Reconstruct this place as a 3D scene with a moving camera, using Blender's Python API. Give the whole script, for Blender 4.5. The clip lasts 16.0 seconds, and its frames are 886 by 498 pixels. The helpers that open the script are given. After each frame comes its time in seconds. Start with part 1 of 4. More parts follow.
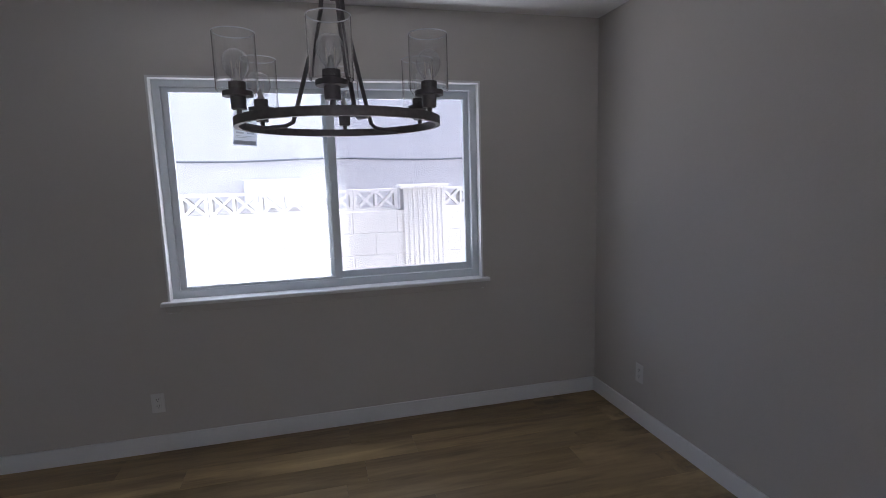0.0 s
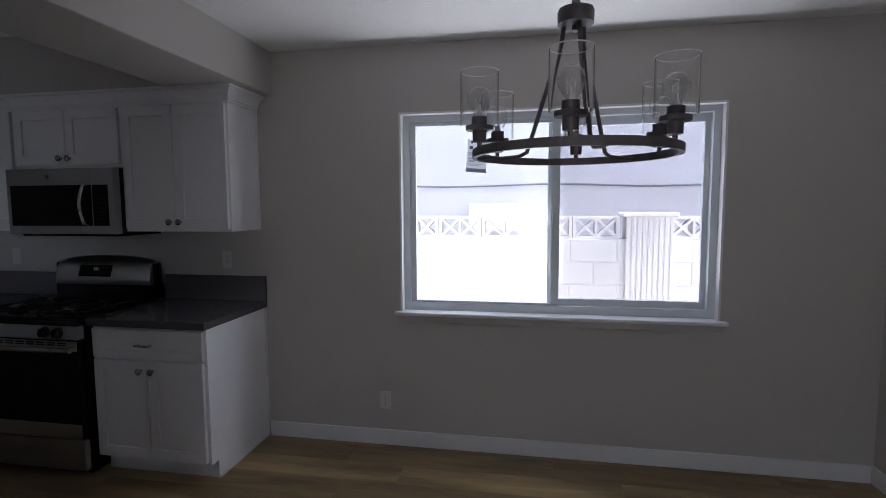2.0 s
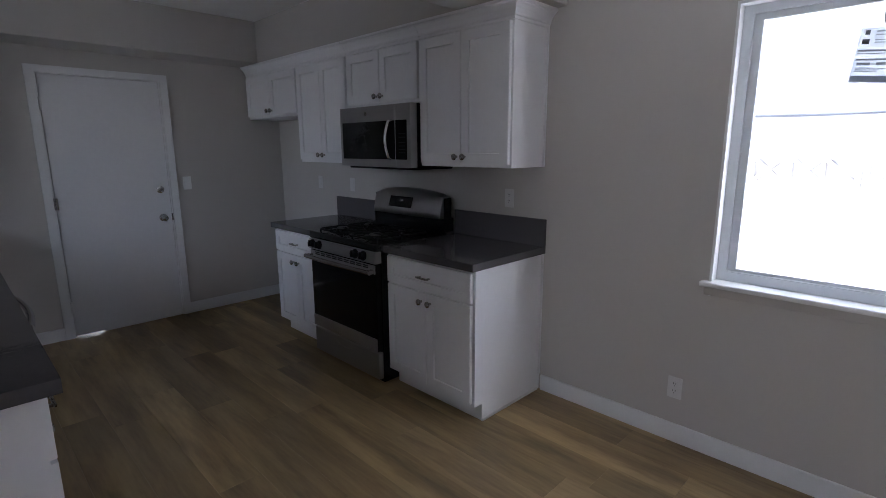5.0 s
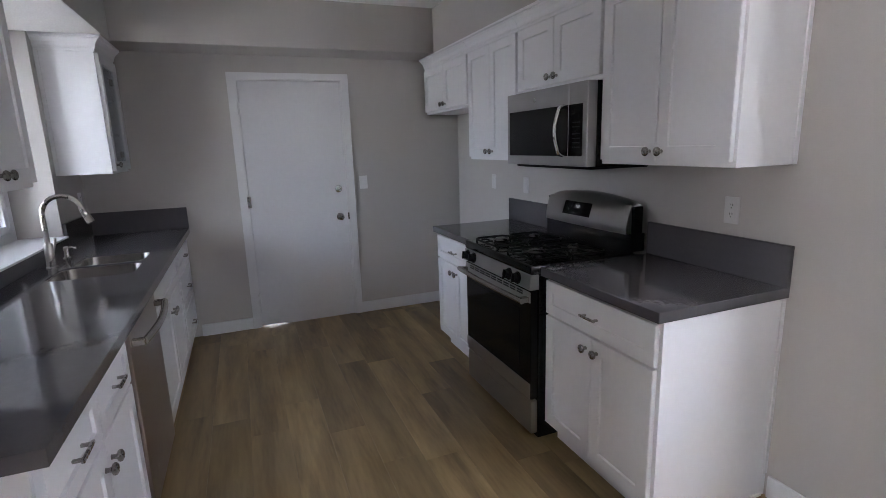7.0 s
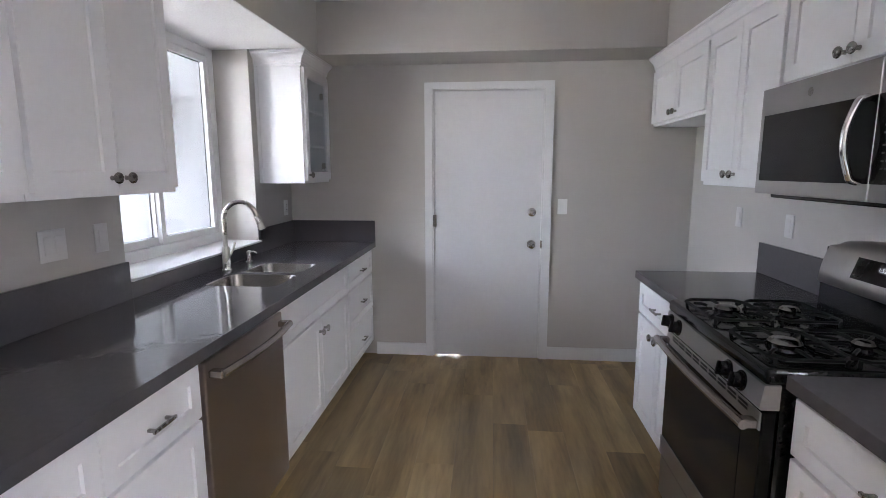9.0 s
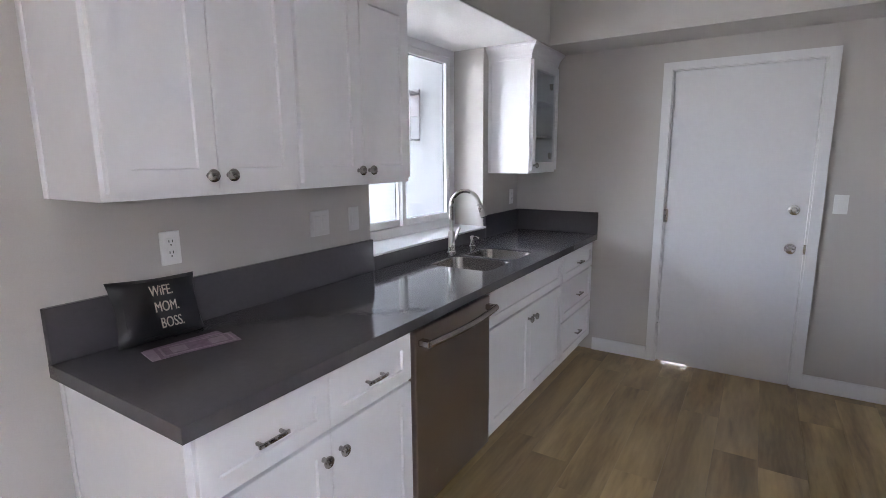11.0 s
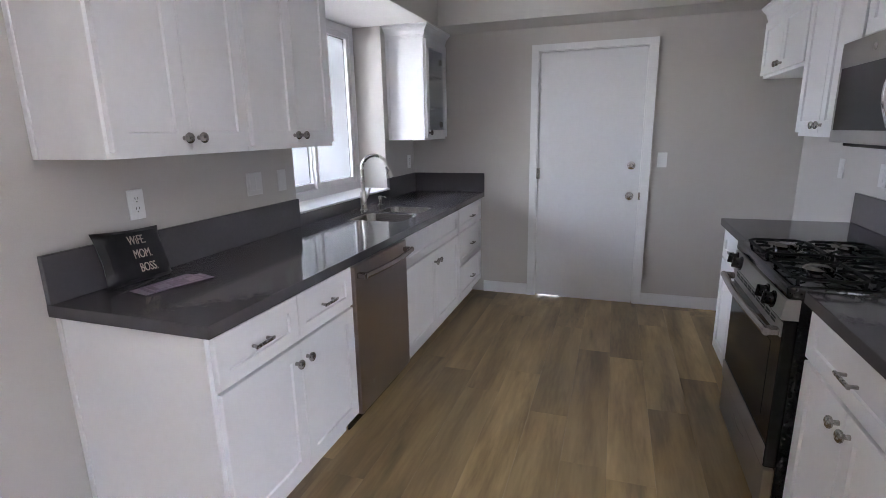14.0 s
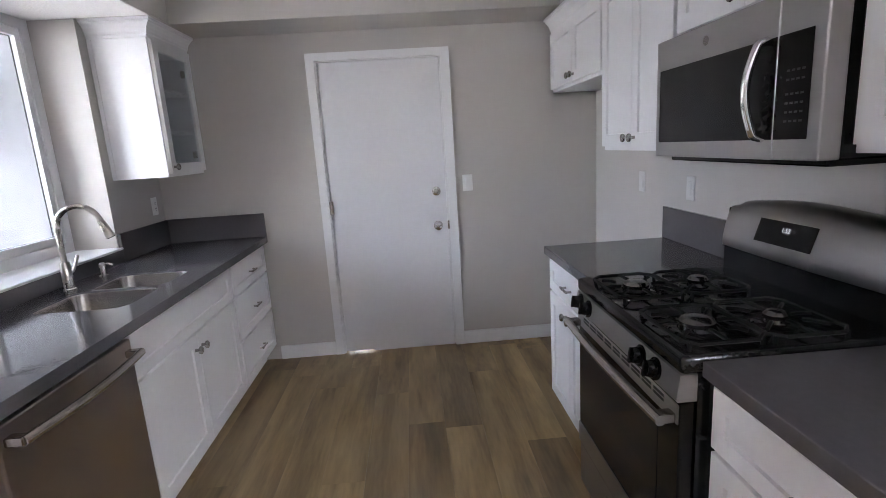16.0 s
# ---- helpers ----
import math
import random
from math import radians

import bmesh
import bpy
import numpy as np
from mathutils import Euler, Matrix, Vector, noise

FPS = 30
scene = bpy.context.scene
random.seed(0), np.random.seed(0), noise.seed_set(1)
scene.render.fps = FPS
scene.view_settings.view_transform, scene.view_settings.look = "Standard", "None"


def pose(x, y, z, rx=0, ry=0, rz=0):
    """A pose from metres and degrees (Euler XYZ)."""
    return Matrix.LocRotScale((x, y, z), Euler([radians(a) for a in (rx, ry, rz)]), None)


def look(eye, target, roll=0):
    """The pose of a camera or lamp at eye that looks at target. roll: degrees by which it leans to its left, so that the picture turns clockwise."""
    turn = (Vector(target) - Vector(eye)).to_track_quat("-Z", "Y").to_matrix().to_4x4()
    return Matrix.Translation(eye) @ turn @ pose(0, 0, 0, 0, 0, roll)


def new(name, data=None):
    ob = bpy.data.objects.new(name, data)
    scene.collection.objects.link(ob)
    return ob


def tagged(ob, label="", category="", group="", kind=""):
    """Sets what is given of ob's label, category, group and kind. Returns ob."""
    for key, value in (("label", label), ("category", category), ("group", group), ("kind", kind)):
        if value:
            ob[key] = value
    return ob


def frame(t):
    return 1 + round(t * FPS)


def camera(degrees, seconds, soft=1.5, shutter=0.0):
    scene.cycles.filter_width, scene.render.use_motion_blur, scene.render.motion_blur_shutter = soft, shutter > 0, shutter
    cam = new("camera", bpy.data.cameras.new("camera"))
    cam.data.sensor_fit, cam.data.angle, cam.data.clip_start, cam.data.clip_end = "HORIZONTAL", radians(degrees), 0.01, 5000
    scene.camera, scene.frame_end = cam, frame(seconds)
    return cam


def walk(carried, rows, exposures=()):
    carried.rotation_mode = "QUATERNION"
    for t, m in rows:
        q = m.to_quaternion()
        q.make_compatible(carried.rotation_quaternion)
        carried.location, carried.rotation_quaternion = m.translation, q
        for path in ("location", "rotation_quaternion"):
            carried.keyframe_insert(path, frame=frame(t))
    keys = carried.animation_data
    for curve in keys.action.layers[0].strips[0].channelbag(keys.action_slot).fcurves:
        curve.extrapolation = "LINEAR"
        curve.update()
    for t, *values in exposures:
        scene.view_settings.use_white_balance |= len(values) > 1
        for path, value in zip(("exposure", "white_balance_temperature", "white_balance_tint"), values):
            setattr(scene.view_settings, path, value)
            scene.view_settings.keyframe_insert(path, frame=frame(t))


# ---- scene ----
cam = camera(83.0, 16.0, soft=0.8)
# seconds, place, turn (x, y, z degrees)
ROWS = [
    (0.0, 4.902, -3.016, 1.504, 82.01, 1.68, -14.17),
    (0.5, 4.976, -2.935, 1.511, 81.97, 1.98, -5.38),
    (1.0, 5.007, -2.937, 1.522, 82.55, 1.53, 4.01),
    (1.5, 4.949, -2.960, 1.522, 83.47, 1.01, 7.52),
    (2.0, 4.869, -2.996, 1.519, 85.18, 0.28, 10.06),
    (2.5, 4.838, -3.038, 1.515, 85.70, 0.01, 15.15),
    (3.0, 4.843, -3.047, 1.522, 85.62, -0.49, 22.09),
    (3.5, 4.874, -2.971, 1.519, 84.03, 0.05, 29.17),
    (4.0, 4.893, -2.901, 1.493, 81.70, 0.37, 34.89),
    (4.5, 4.853, -2.692, 1.490, 79.82, 0.20, 39.94),
    (7.0, 4.394, -1.913, 1.489, 78.25, 1.79, 68.17),
    (7.5, 4.260, -1.729, 1.483, 78.50, 1.95, 75.29),
    (8.0, 4.155, -1.602, 1.472, 78.26, 1.42, 81.03),
    (8.5, 3.954, -1.535, 1.458, 80.45, -0.13, 87.05),
    (9.0, 3.796, -1.453, 1.455, 81.10, 0.10, 95.39),
    (9.5, 3.717, -1.355, 1.465, 82.17, 1.71, 107.55),
    (10.0, 3.742, -1.329, 1.475, 82.14, 1.19, 115.83),
    (12.5, 3.904, -1.381, 1.441, 78.81, 1.09, 124.58),
    (13.0, 4.062, -1.489, 1.418, 77.92, 3.19, 122.55),
    (13.5, 4.195, -1.437, 1.423, 76.15, 1.54, 116.04),
    (14.0, 4.290, -1.267, 1.443, 76.67, 1.01, 108.66),
    (14.5, 4.247, -1.221, 1.415, 75.36, 1.24, 99.10),
    (15.0, 4.194, -1.231, 1.423, 75.28, 2.29, 93.84),
    (15.5, 3.932, -1.293, 1.456, 77.83, 3.17, 90.09),
    (16.0, 3.510, -1.314, 1.451, 78.36, 3.52, 86.13),
]
EXPOSURES = [(0.0, 2.62, 6050, 15), (2.0, 2.58, 6050, 15), (3.0, 2.66, 6060, 15), (4.0, 2.98, 6020, 15), (4.5, 3.2, 6000, 15), (7.0, 4.58, 6270, 15), (9.0, 5.26, 6480, 15), (10.0, 5.22, 6440, 15), (12.5, 5.16, 6300, 15), (14.5, 5.15, 6400, 15), (16.0, 5.29, 6470, 16)]
walk(cam, [(t, pose(x, y, z, rx, ry, rz)) for t, x, y, z, rx, ry, rz in ROWS], EXPOSURES)

# ---- light ----
world = bpy.data.worlds.new("overcast_sky")
scene.world = world
world.use_nodes = True
wn, wl = world.node_tree.nodes, world.node_tree.links
sky = wn.new("ShaderNodeTexSky")
sky.sky_type, sky.sun_disc = "NISHITA", False
sky.sun_elevation, sky.sun_rotation = radians(50), radians(90)
sky.dust_density, sky.air_density = 2.0, 1.0
wn["Background"].inputs["Strength"].default_value = 0.15
grey = wn.new("ShaderNodeHueSaturation")
grey.inputs["Saturation"].default_value = 0.45
wl.new(sky.outputs[0], grey.inputs["Color"])
wl.new(grey.outputs[0], wn["Background"].inputs["Color"])
sun = new("sun", bpy.data.lights.new("sun", "SUN"))
sun.data.energy, sun.data.angle, sun.data.color = 2.1, radians(3), (1.0, 0.96, 0.9)
sun.matrix_world = look((16.8, -1.5, 20), (0, 0, 0))


def window_light(name, eye, target, w, h, watts, tint):
    """An added area lamp, out of view, in place of daylight at a window."""
    lamp = new(name, bpy.data.lights.new(name, "AREA"))
    lamp.data.shape, lamp.data.size, lamp.data.size_y = "RECTANGLE", w, h
    lamp.data.energy, lamp.data.color = watts, tint
    lamp.matrix_world = look(eye, target)
    return lamp


window_light("window_sky_light", (4.99, 0.32, 2.42), (4.99, -2.6, 0.9), 1.8, 0.4, 0.7, (0.90, 0.96, 1.0))
window_light("window_ground_light", (4.99, 0.36, 0.72), (4.99, -1.3, 2.6), 1.8, 0.25, 2.6, (0.97, 0.98, 1.0))


# ---- materials ----
def material(name, color, rough=0.5, metal=0.0, vary=0.06, scale=6.0, fine=90.0, bump=0.05, stretch=(1, 1, 1), coat=0.0, rough_vary=0.08, spec=0.5):
    """Principled surface whose colour and gloss vary at a coarse and at a fine scale, with fine relief."""
    m = bpy.data.materials.new(name)
    m.use_nodes = True
    n, l = m.node_tree.nodes, m.node_tree.links
    b = n["Principled BSDF"]
    tc, mp = n.new("ShaderNodeTexCoord"), n.new("ShaderNodeMapping")
    mp.inputs["Scale"].default_value = stretch
    l.new(tc.outputs["Object"], mp.inputs["Vector"])
    coarse, grain = n.new("ShaderNodeTexNoise"), n.new("ShaderNodeTexNoise")
    coarse.inputs["Scale"].default_value, coarse.inputs["Detail"].default_value = scale, 4
    grain.inputs["Scale"].default_value, grain.inputs["Detail"].default_value = fine, 3
    l.new(tc.outputs["Object"], coarse.inputs["Vector"])
    l.new(mp.outputs[0], grain.inputs["Vector"])
    add = n.new("ShaderNodeMath")
    add.operation = "ADD"
    l.new(coarse.outputs["Fac"], add.inputs[0])
    l.new(grain.outputs["Fac"], add.inputs[1])
    rng = n.new("ShaderNodeMapRange")
    rng.inputs["From Min"].default_value, rng.inputs["From Max"].default_value = 0.7, 1.3
    rng.inputs["To Min"].default_value, rng.inputs["To Max"].default_value = 1 - vary, 1 + vary
    l.new(add.outputs[0], rng.inputs["Value"])
    mul = n.new("ShaderNodeVectorMath")
    mul.operation = "SCALE"
    mul.inputs[0].default_value = color
    l.new(rng.outputs[0], mul.inputs["Scale"])
    l.new(mul.outputs[0], b.inputs["Base Color"])
    rr = n.new("ShaderNodeMapRange")
    rr.inputs["To Min"].default_value, rr.inputs["To Max"].default_value = max(0.02, rough - rough_vary), rough + rough_vary
    l.new(coarse.outputs["Fac"], rr.inputs["Value"])
    l.new(rr.outputs[0], b.inputs["Roughness"])
    b.inputs["Metallic"].default_value, b.inputs["Coat Weight"].default_value = metal, coat
    b.inputs["Specular IOR Level"].default_value = spec
    if bump:
        bm = n.new("ShaderNodeBump")
        bm.inputs["Strength"].default_value, bm.inputs["Distance"].default_value = bump, 0.01
        l.new(grain.outputs["Fac"], bm.inputs["Height"])
        l.new(bm.outputs[0], b.inputs["Normal"])
    return m


def wood_material(name):
    """Vinyl oak plank: a tone for each plank, long grain, knots and dark streaks."""
    m = bpy.data.materials.new(name)
    m.use_nodes = True
    n, l = m.node_tree.nodes, m.node_tree.links
    b = n["Principled BSDF"]
    tc, info, mp = n.new("ShaderNodeTexCoord"), n.new("ShaderNodeObjectInfo"), n.new("ShaderNodeMapping")
    sc = n.new("ShaderNodeVectorMath")
    sc.operation = "SCALE"
    sc.inputs[0].default_value = (37.0, 19.0, 11.0)
    l.new(info.outputs["Random"], sc.inputs["Scale"])
    l.new(tc.outputs["Object"], mp.inputs["Vector"])
    l.new(sc.outputs[0], mp.inputs["Location"])
    mp.inputs["Scale"].default_value = (0.62, 4.6, 1.0)
    streak, grain, blot = n.new("ShaderNodeTexNoise"), n.new("ShaderNodeTexNoise"), n.new("ShaderNodeTexNoise")
    streak.inputs["Scale"].default_value, streak.inputs["Detail"].default_value, streak.inputs["Distortion"].default_value = 1.6, 5, 0.6
    grain.inputs["Scale"].default_value, grain.inputs["Detail"].default_value = 14.0, 4
    blot.inputs["Scale"].default_value, blot.inputs["Detail"].default_value = 1.7, 3
    for t in (streak, grain, blot):
        l.new(mp.outputs[0], t.inputs["Vector"])
    ramp = n.new("ShaderNodeValToRGB")
    e = ramp.color_ramp.elements
    e[0].position, e[0].color = 0.32, (0.175, 0.115, 0.056, 1)
    e[1].position, e[1].color = 0.70, (0.46, 0.330, 0.163, 1)
    mid = ramp.color_ramp.elements.new(0.5)
    mid.color = (0.328, 0.230, 0.110, 1)
    mix = n.new("ShaderNodeMath")
    mix.operation = "MULTIPLY_ADD"
    mix.inputs[1].default_value = 0.22
    l.new(grain.outputs["Fac"], mix.inputs[0])
    half = n.new("ShaderNodeMath")
    half.operation = "MULTIPLY_ADD"
    half.inputs[1].default_value, half.inputs[2].default_value = 0.75, 0.01
    l.new(streak.outputs["Fac"], half.inputs[0])
    l.new(half.outputs[0], mix.inputs[2])
    l.new(mix.outputs[0], ramp.inputs["Fac"])
    tone = n.new("ShaderNodeMapRange")
    tone.inputs["To Min"].default_value, tone.inputs["To Max"].default_value = 0.80, 1.24
    l.new(info.outputs["Random"], tone.inputs["Value"])
    patch = n.new("ShaderNodeMapRange")
    patch.inputs["From Min"].default_value, patch.inputs["From Max"].default_value = 0.35, 0.66
    patch.inputs["To Min"].default_value, patch.inputs["To Max"].default_value = 1.14, 0.76
    l.new(blot.outputs["Fac"], patch.inputs["Value"])
    knotty, knots = n.new("ShaderNodeTexNoise"), n.new("ShaderNodeMapRange")
    knotty.inputs["Scale"].default_value, knotty.inputs["Detail"].default_value = 2.6, 3
    l.new(mp.outputs[0], knotty.inputs["Vector"])
    knots.inputs["From Min"].default_value, knots.inputs["From Max"].default_value = 0.60, 0.72
    knots.inputs["To Min"].default_value, knots.inputs["To Max"].default_value = 1.0, 0.70
    l.new(knotty.outputs["Fac"], knots.inputs["Value"])
    tones, total = n.new("ShaderNodeMath"), n.new("ShaderNodeMath")
    tones.operation = total.operation = "MULTIPLY"
    l.new(patch.outputs[0], tones.inputs[0])
    l.new(knots.outputs[0], tones.inputs[1])
    l.new(tones.outputs[0], total.inputs[0])
    l.new(tone.outputs[0], total.inputs[1])
    mul = n.new("ShaderNodeVectorMath")
    mul.operation = "SCALE"
    # some planks lean to grey brown
    other, wrap, dull = n.new("ShaderNodeMath"), n.new("ShaderNodeMath"), n.new("ShaderNodeMix")
    other.operation, wrap.operation, dull.data_type = "MULTIPLY", "FRACT", "RGBA"
    other.inputs[1].default_value = 7.31
    l.new(info.outputs["Random"], other.inputs[0])
    l.new(other.outputs[0], wrap.inputs[0])
    fade = n.new("ShaderNodeMath")
    fade.operation = "MULTIPLY"
    fade.inputs[1].default_value = 0.42
    l.new(wrap.outputs[0], fade.inputs[0])
    l.new(fade.outputs[0], dull.inputs[0])
    l.new(ramp.outputs["Color"], dull.inputs[6])
    dull.inputs[7].default_value = (0.246, 0.171, 0.096, 1)
    l.new(dull.outputs[2], mul.inputs[0])
    l.new(total.outputs[0], mul.inputs["Scale"])
    l.new(mul.outputs[0], b.inputs["Base Color"])
    rr = n.new("ShaderNodeMapRange")
    rr.inputs["To Min"].default_value, rr.inputs["To Max"].default_value = 0.28, 0.46
    l.new(streak.outputs["Fac"], rr.inputs["Value"])
    l.new(rr.outputs[0], b.inputs["Roughness"])
    bp = n.new("ShaderNodeBump")
    bp.inputs["Strength"].default_value, bp.inputs["Distance"].default_value = 0.12, 0.004
    l.new(grain.outputs["Fac"], bp.inputs["Height"])
    l.new(bp.outputs[0], b.inputs["Normal"])
    return m


def glass_material(name, tint=(1, 1, 1), keep=0.92, rough=0.0, edge=0.4, steep=4.0):
    """Thin clear pane: mostly let through, with a mirror gloss that grows to the edges."""
    m = bpy.data.materials.new(name)
    m.use_nodes = True
    n, l = m.node_tree.nodes, m.node_tree.links
    n.remove(n["Principled BSDF"])
    tr, gl, mx, fr = n.new("ShaderNodeBsdfTransparent"), n.new("ShaderNodeBsdfGlossy"), n.new("ShaderNodeMixShader"), n.new("ShaderNodeLayerWeight")
    curve, fac = n.new("ShaderNodeMath"), n.new("ShaderNodeMath")
    curve.operation, fac.operation = "POWER", "MULTIPLY_ADD"
    curve.inputs[1].default_value, fac.inputs[1].default_value, fac.inputs[2].default_value = steep, edge, 0.03
    fr.inputs["Blend"].default_value = 0.5
    l.new(fr.outputs["Facing"], curve.inputs[0])
    l.new(curve.outputs[0], fac.inputs[0])
    tr.inputs["Color"].default_value = (*[c * keep for c in tint], 1)
    gl.inputs["Roughness"].default_value = rough
    l.new(fac.outputs[0], mx.inputs[0])
    l.new(tr.outputs[0], mx.inputs[1])
    l.new(gl.outputs[0], mx.inputs[2])
    l.new(mx.outputs[0], n["Material Output"].inputs["Surface"])
    return m


def glow_material(name, color, strength):
    m = bpy.data.materials.new(name)
    m.use_nodes = True
    b = m.node_tree.nodes["Principled BSDF"]
    b.inputs["Base Color"].default_value = (0, 0, 0, 1)
    b.inputs["Emission Color"].default_value, b.inputs["Emission Strength"].default_value = (*color, 1), strength
    return m


WALL = material("greige_wall_paint", (0.50, 0.475, 0.45), 0.55, vary=0.025, scale=1.5, fine=220, bump=0.06)
CEIL = material("white_ceiling_paint", (0.84, 0.84, 0.84), 0.8, vary=0.03, scale=3, fine=70, bump=0.25)
TRIM = material("white_trim_paint", (0.73, 0.73, 0.74), 0.35, vary=0.02, scale=3, fine=60, bump=0.0)
CABINET = material("white_cabinet_paint", (0.80, 0.80, 0.82), 0.32, vary=0.015, scale=2, fine=40, bump=0.0)
DOORPAINT = material("white_door_paint", (0.68, 0.68, 0.70), 0.42, vary=0.02, scale=2, fine=35, bump=0.0)
VINYL = material("white_vinyl", (0.62, 0.66, 0.70), 0.4, vary=0.02, bump=0.0)
QUARTZ = material("charcoal_quartz", (0.092, 0.087, 0.094), 0.11, vary=0.06, scale=60, fine=420, bump=0.0, rough_vary=0.008)
STEEL = material("brushed_stainless_steel", (0.44, 0.385, 0.365), 0.30, 1.0, vary=0.04, scale=3, fine=40, bump=0.004, stretch=(1, 1, 40), rough_vary=0.03)
STEELH = material("brushed_steel_sideways", (0.385, 0.371, 0.364), 0.30, 1.0, vary=0.04, scale=3, fine=40, bump=0.004, stretch=(1, 40, 40), rough_vary=0.03)
SINKSTEEL = material("satin_sink_steel", (0.33, 0.31, 0.29), 0.22, 1.0, vary=0.04, scale=8, fine=120, bump=0.003, rough_vary=0.03)
BARSTEEL = material("smooth_bar_steel", (0.40, 0.37, 0.35), 0.24, 1.0, vary=0.03, bump=0.0, rough_vary=0.03)
CAPSTEEL = material("dark_burner_steel", (0.20, 0.19, 0.185), 0.2, 1.0, vary=0.1, scale=40, bump=0.0, rough_vary=0.04)
CHROME = material("polished_chrome", (0.72, 0.72, 0.73), 0.12, 1.0, vary=0.02, bump=0.0, rough_vary=0.03)
SATINNICKEL = material("satin_nickel", (0.60, 0.59, 0.58), 0.24, 1.0, vary=0.03, bump=0.005)
NICKEL = material("brushed_nickel", (0.46, 0.44, 0.41), 0.28, 1.0, vary=0.05, bump=0.01)
PEWTER = material("dark_pewter", (0.36, 0.345, 0.335), 0.27, 1.0, vary=0.12, scale=60, bump=0.02)
BLACK = material("black_enamel", (0.010, 0.010, 0.011), 0.16, vary=0.2, bump=0.0, rough_vary=0.04, spec=0.35)
BLACKGLASS = material("black_oven_glass", (0.010, 0.009, 0.009), 0.08, vary=0.1, bump=0.0, rough_vary=0.02, spec=0.14)
IRON = material("cast_iron", (0.006, 0.006, 0.006), 0.62, vary=0.25, scale=40, fine=300, bump=0.15, spec=0.1)
BRONZE = material("dark_bronze", (0.14, 0.128, 0.135), 0.45, 0.35, vary=0.2, scale=30, bump=0.03)
SATIN = material("black_satin", (0.012, 0.011, 0.014), 0.34, vary=0.3, scale=8, fine=300, bump=0.08)
GOLD = material("pale_gold_print", (0.60, 0.53, 0.44), 0.35, 0.4, vary=0.15, scale=80, bump=0.0)
PAPER = material("mauve_printed_paper", (0.17, 0.11, 0.165), 0.4, vary=0.35, scale=24, fine=80, bump=0.0)
PAPERW = material("pale_printed_paper", (0.30, 0.24, 0.29), 0.45, vary=0.2, scale=24, bump=0.0)
PLATE = material("pale_grey_plate_plastic", (0.64, 0.63, 0.62), 0.4, vary=0.02, bump=0.0)
PLASTIC = material("white_plastic", (0.80, 0.80, 0.79), 0.35, vary=0.015, bump=0.0)
DARKSLOT = material("dark_slot", (0.02, 0.02, 0.02), 0.6, vary=0.1, bump=0.0)
def thin_paper(name, color, share=0.6):
    """Paper that also lets light through from behind."""
    m = material(name, color, 0.6, vary=0.03, bump=0.0)
    n, l = m.node_tree.nodes, m.node_tree.links
    thin, both = n.new("ShaderNodeBsdfTranslucent"), n.new("ShaderNodeMixShader")
    thin.inputs["Color"].default_value, both.inputs[0].default_value = (*[c * 0.88 for c in color], 1), share
    l.new(n["Principled BSDF"].outputs[0], both.inputs[1])
    l.new(thin.outputs[0], both.inputs[2])
    l.new(both.outputs[0], n["Material Output"].inputs["Surface"])
    return m


STICKER = thin_paper("white_sticker_paper", (0.80, 0.82, 0.85))
PRINT = thin_paper("pale_grey_print", (0.52, 0.53, 0.56), 0.75)
KEYINK = material("dim_key_print", (0.035, 0.035, 0.038), 0.5, vary=0.1, bump=0.0, spec=0.2)
INK = material("grey_ink", (0.10, 0.11, 0.13), 0.6, vary=0.1, bump=0.0)
STUCCO = material("pale_stucco", (0.46, 0.45, 0.47), 0.9, vary=0.06, scale=2, fine=120, bump=0.5)
# white stucco darkened in its colour, to stand in for dimmer patio light
DIMSTUCCO = material("dimmed_white_stucco", (0.21, 0.215, 0.225), 0.9, vary=0.05, scale=2, fine=120, bump=0.12)
STUCCOW = material("white_stucco", (0.74, 0.75, 0.77), 0.9, vary=0.06, scale=2, fine=120, bump=0.5)
BLOCK = material("painted_concrete_block", (0.75, 0.73, 0.71), 0.9, vary=0.08, scale=7, fine=90, bump=0.5)
MORTAR = material("pale_mortar", (0.72, 0.70, 0.68), 0.95, vary=0.12, scale=9, fine=140, bump=0.4)
CONCRETE = material("pale_concrete_ground", (0.62, 0.61, 0.59), 0.9, vary=0.15, scale=2, fine=90, bump=0.3)
SUBFLOOR = material("dark_subfloor", (0.06, 0.045, 0.03), 0.8, bump=0.0)
WOOD = wood_material("oak_vinyl_plank")
GLASS = glass_material("window_glass", (0.97, 0.99, 1.0), 0.95)
SCREEN = glass_material("insect_screen_mesh", (0.94, 0.93, 0.95), 0.86)
CLEAR = glass_material("clear_lamp_glass", (1, 1, 1), 0.985)
def lamp_glass(name):
    """Solid clear glass for thin blown shells."""
    m = bpy.data.materials.new(name)
    m.use_nodes = True
    b = m.node_tree.nodes["Principled BSDF"]
    b.inputs["Base Color"].default_value, b.inputs["Roughness"].default_value = (1, 1, 1, 1), 0.0
    b.inputs["Transmission Weight"].default_value, b.inputs["IOR"].default_value = 1.0, 1.45
    return m


BLOWN = lamp_glass("blown_lamp_glass")
BULBGLASS = glass_material("thin_bulb_glass", (0.99, 0.99, 1.0), 0.95, edge=0.9, steep=1.8)
FROST = glass_material("cabinet_glass", (0.95, 0.97, 0.98), 0.97)
DISPLAY = glow_material("white_clock_digits", (0.9, 0.95, 1.0), 0.03)
FILAMENT = material("pale_filament", (0.72, 0.68, 0.6), 0.5, 0.0, bump=0.0)


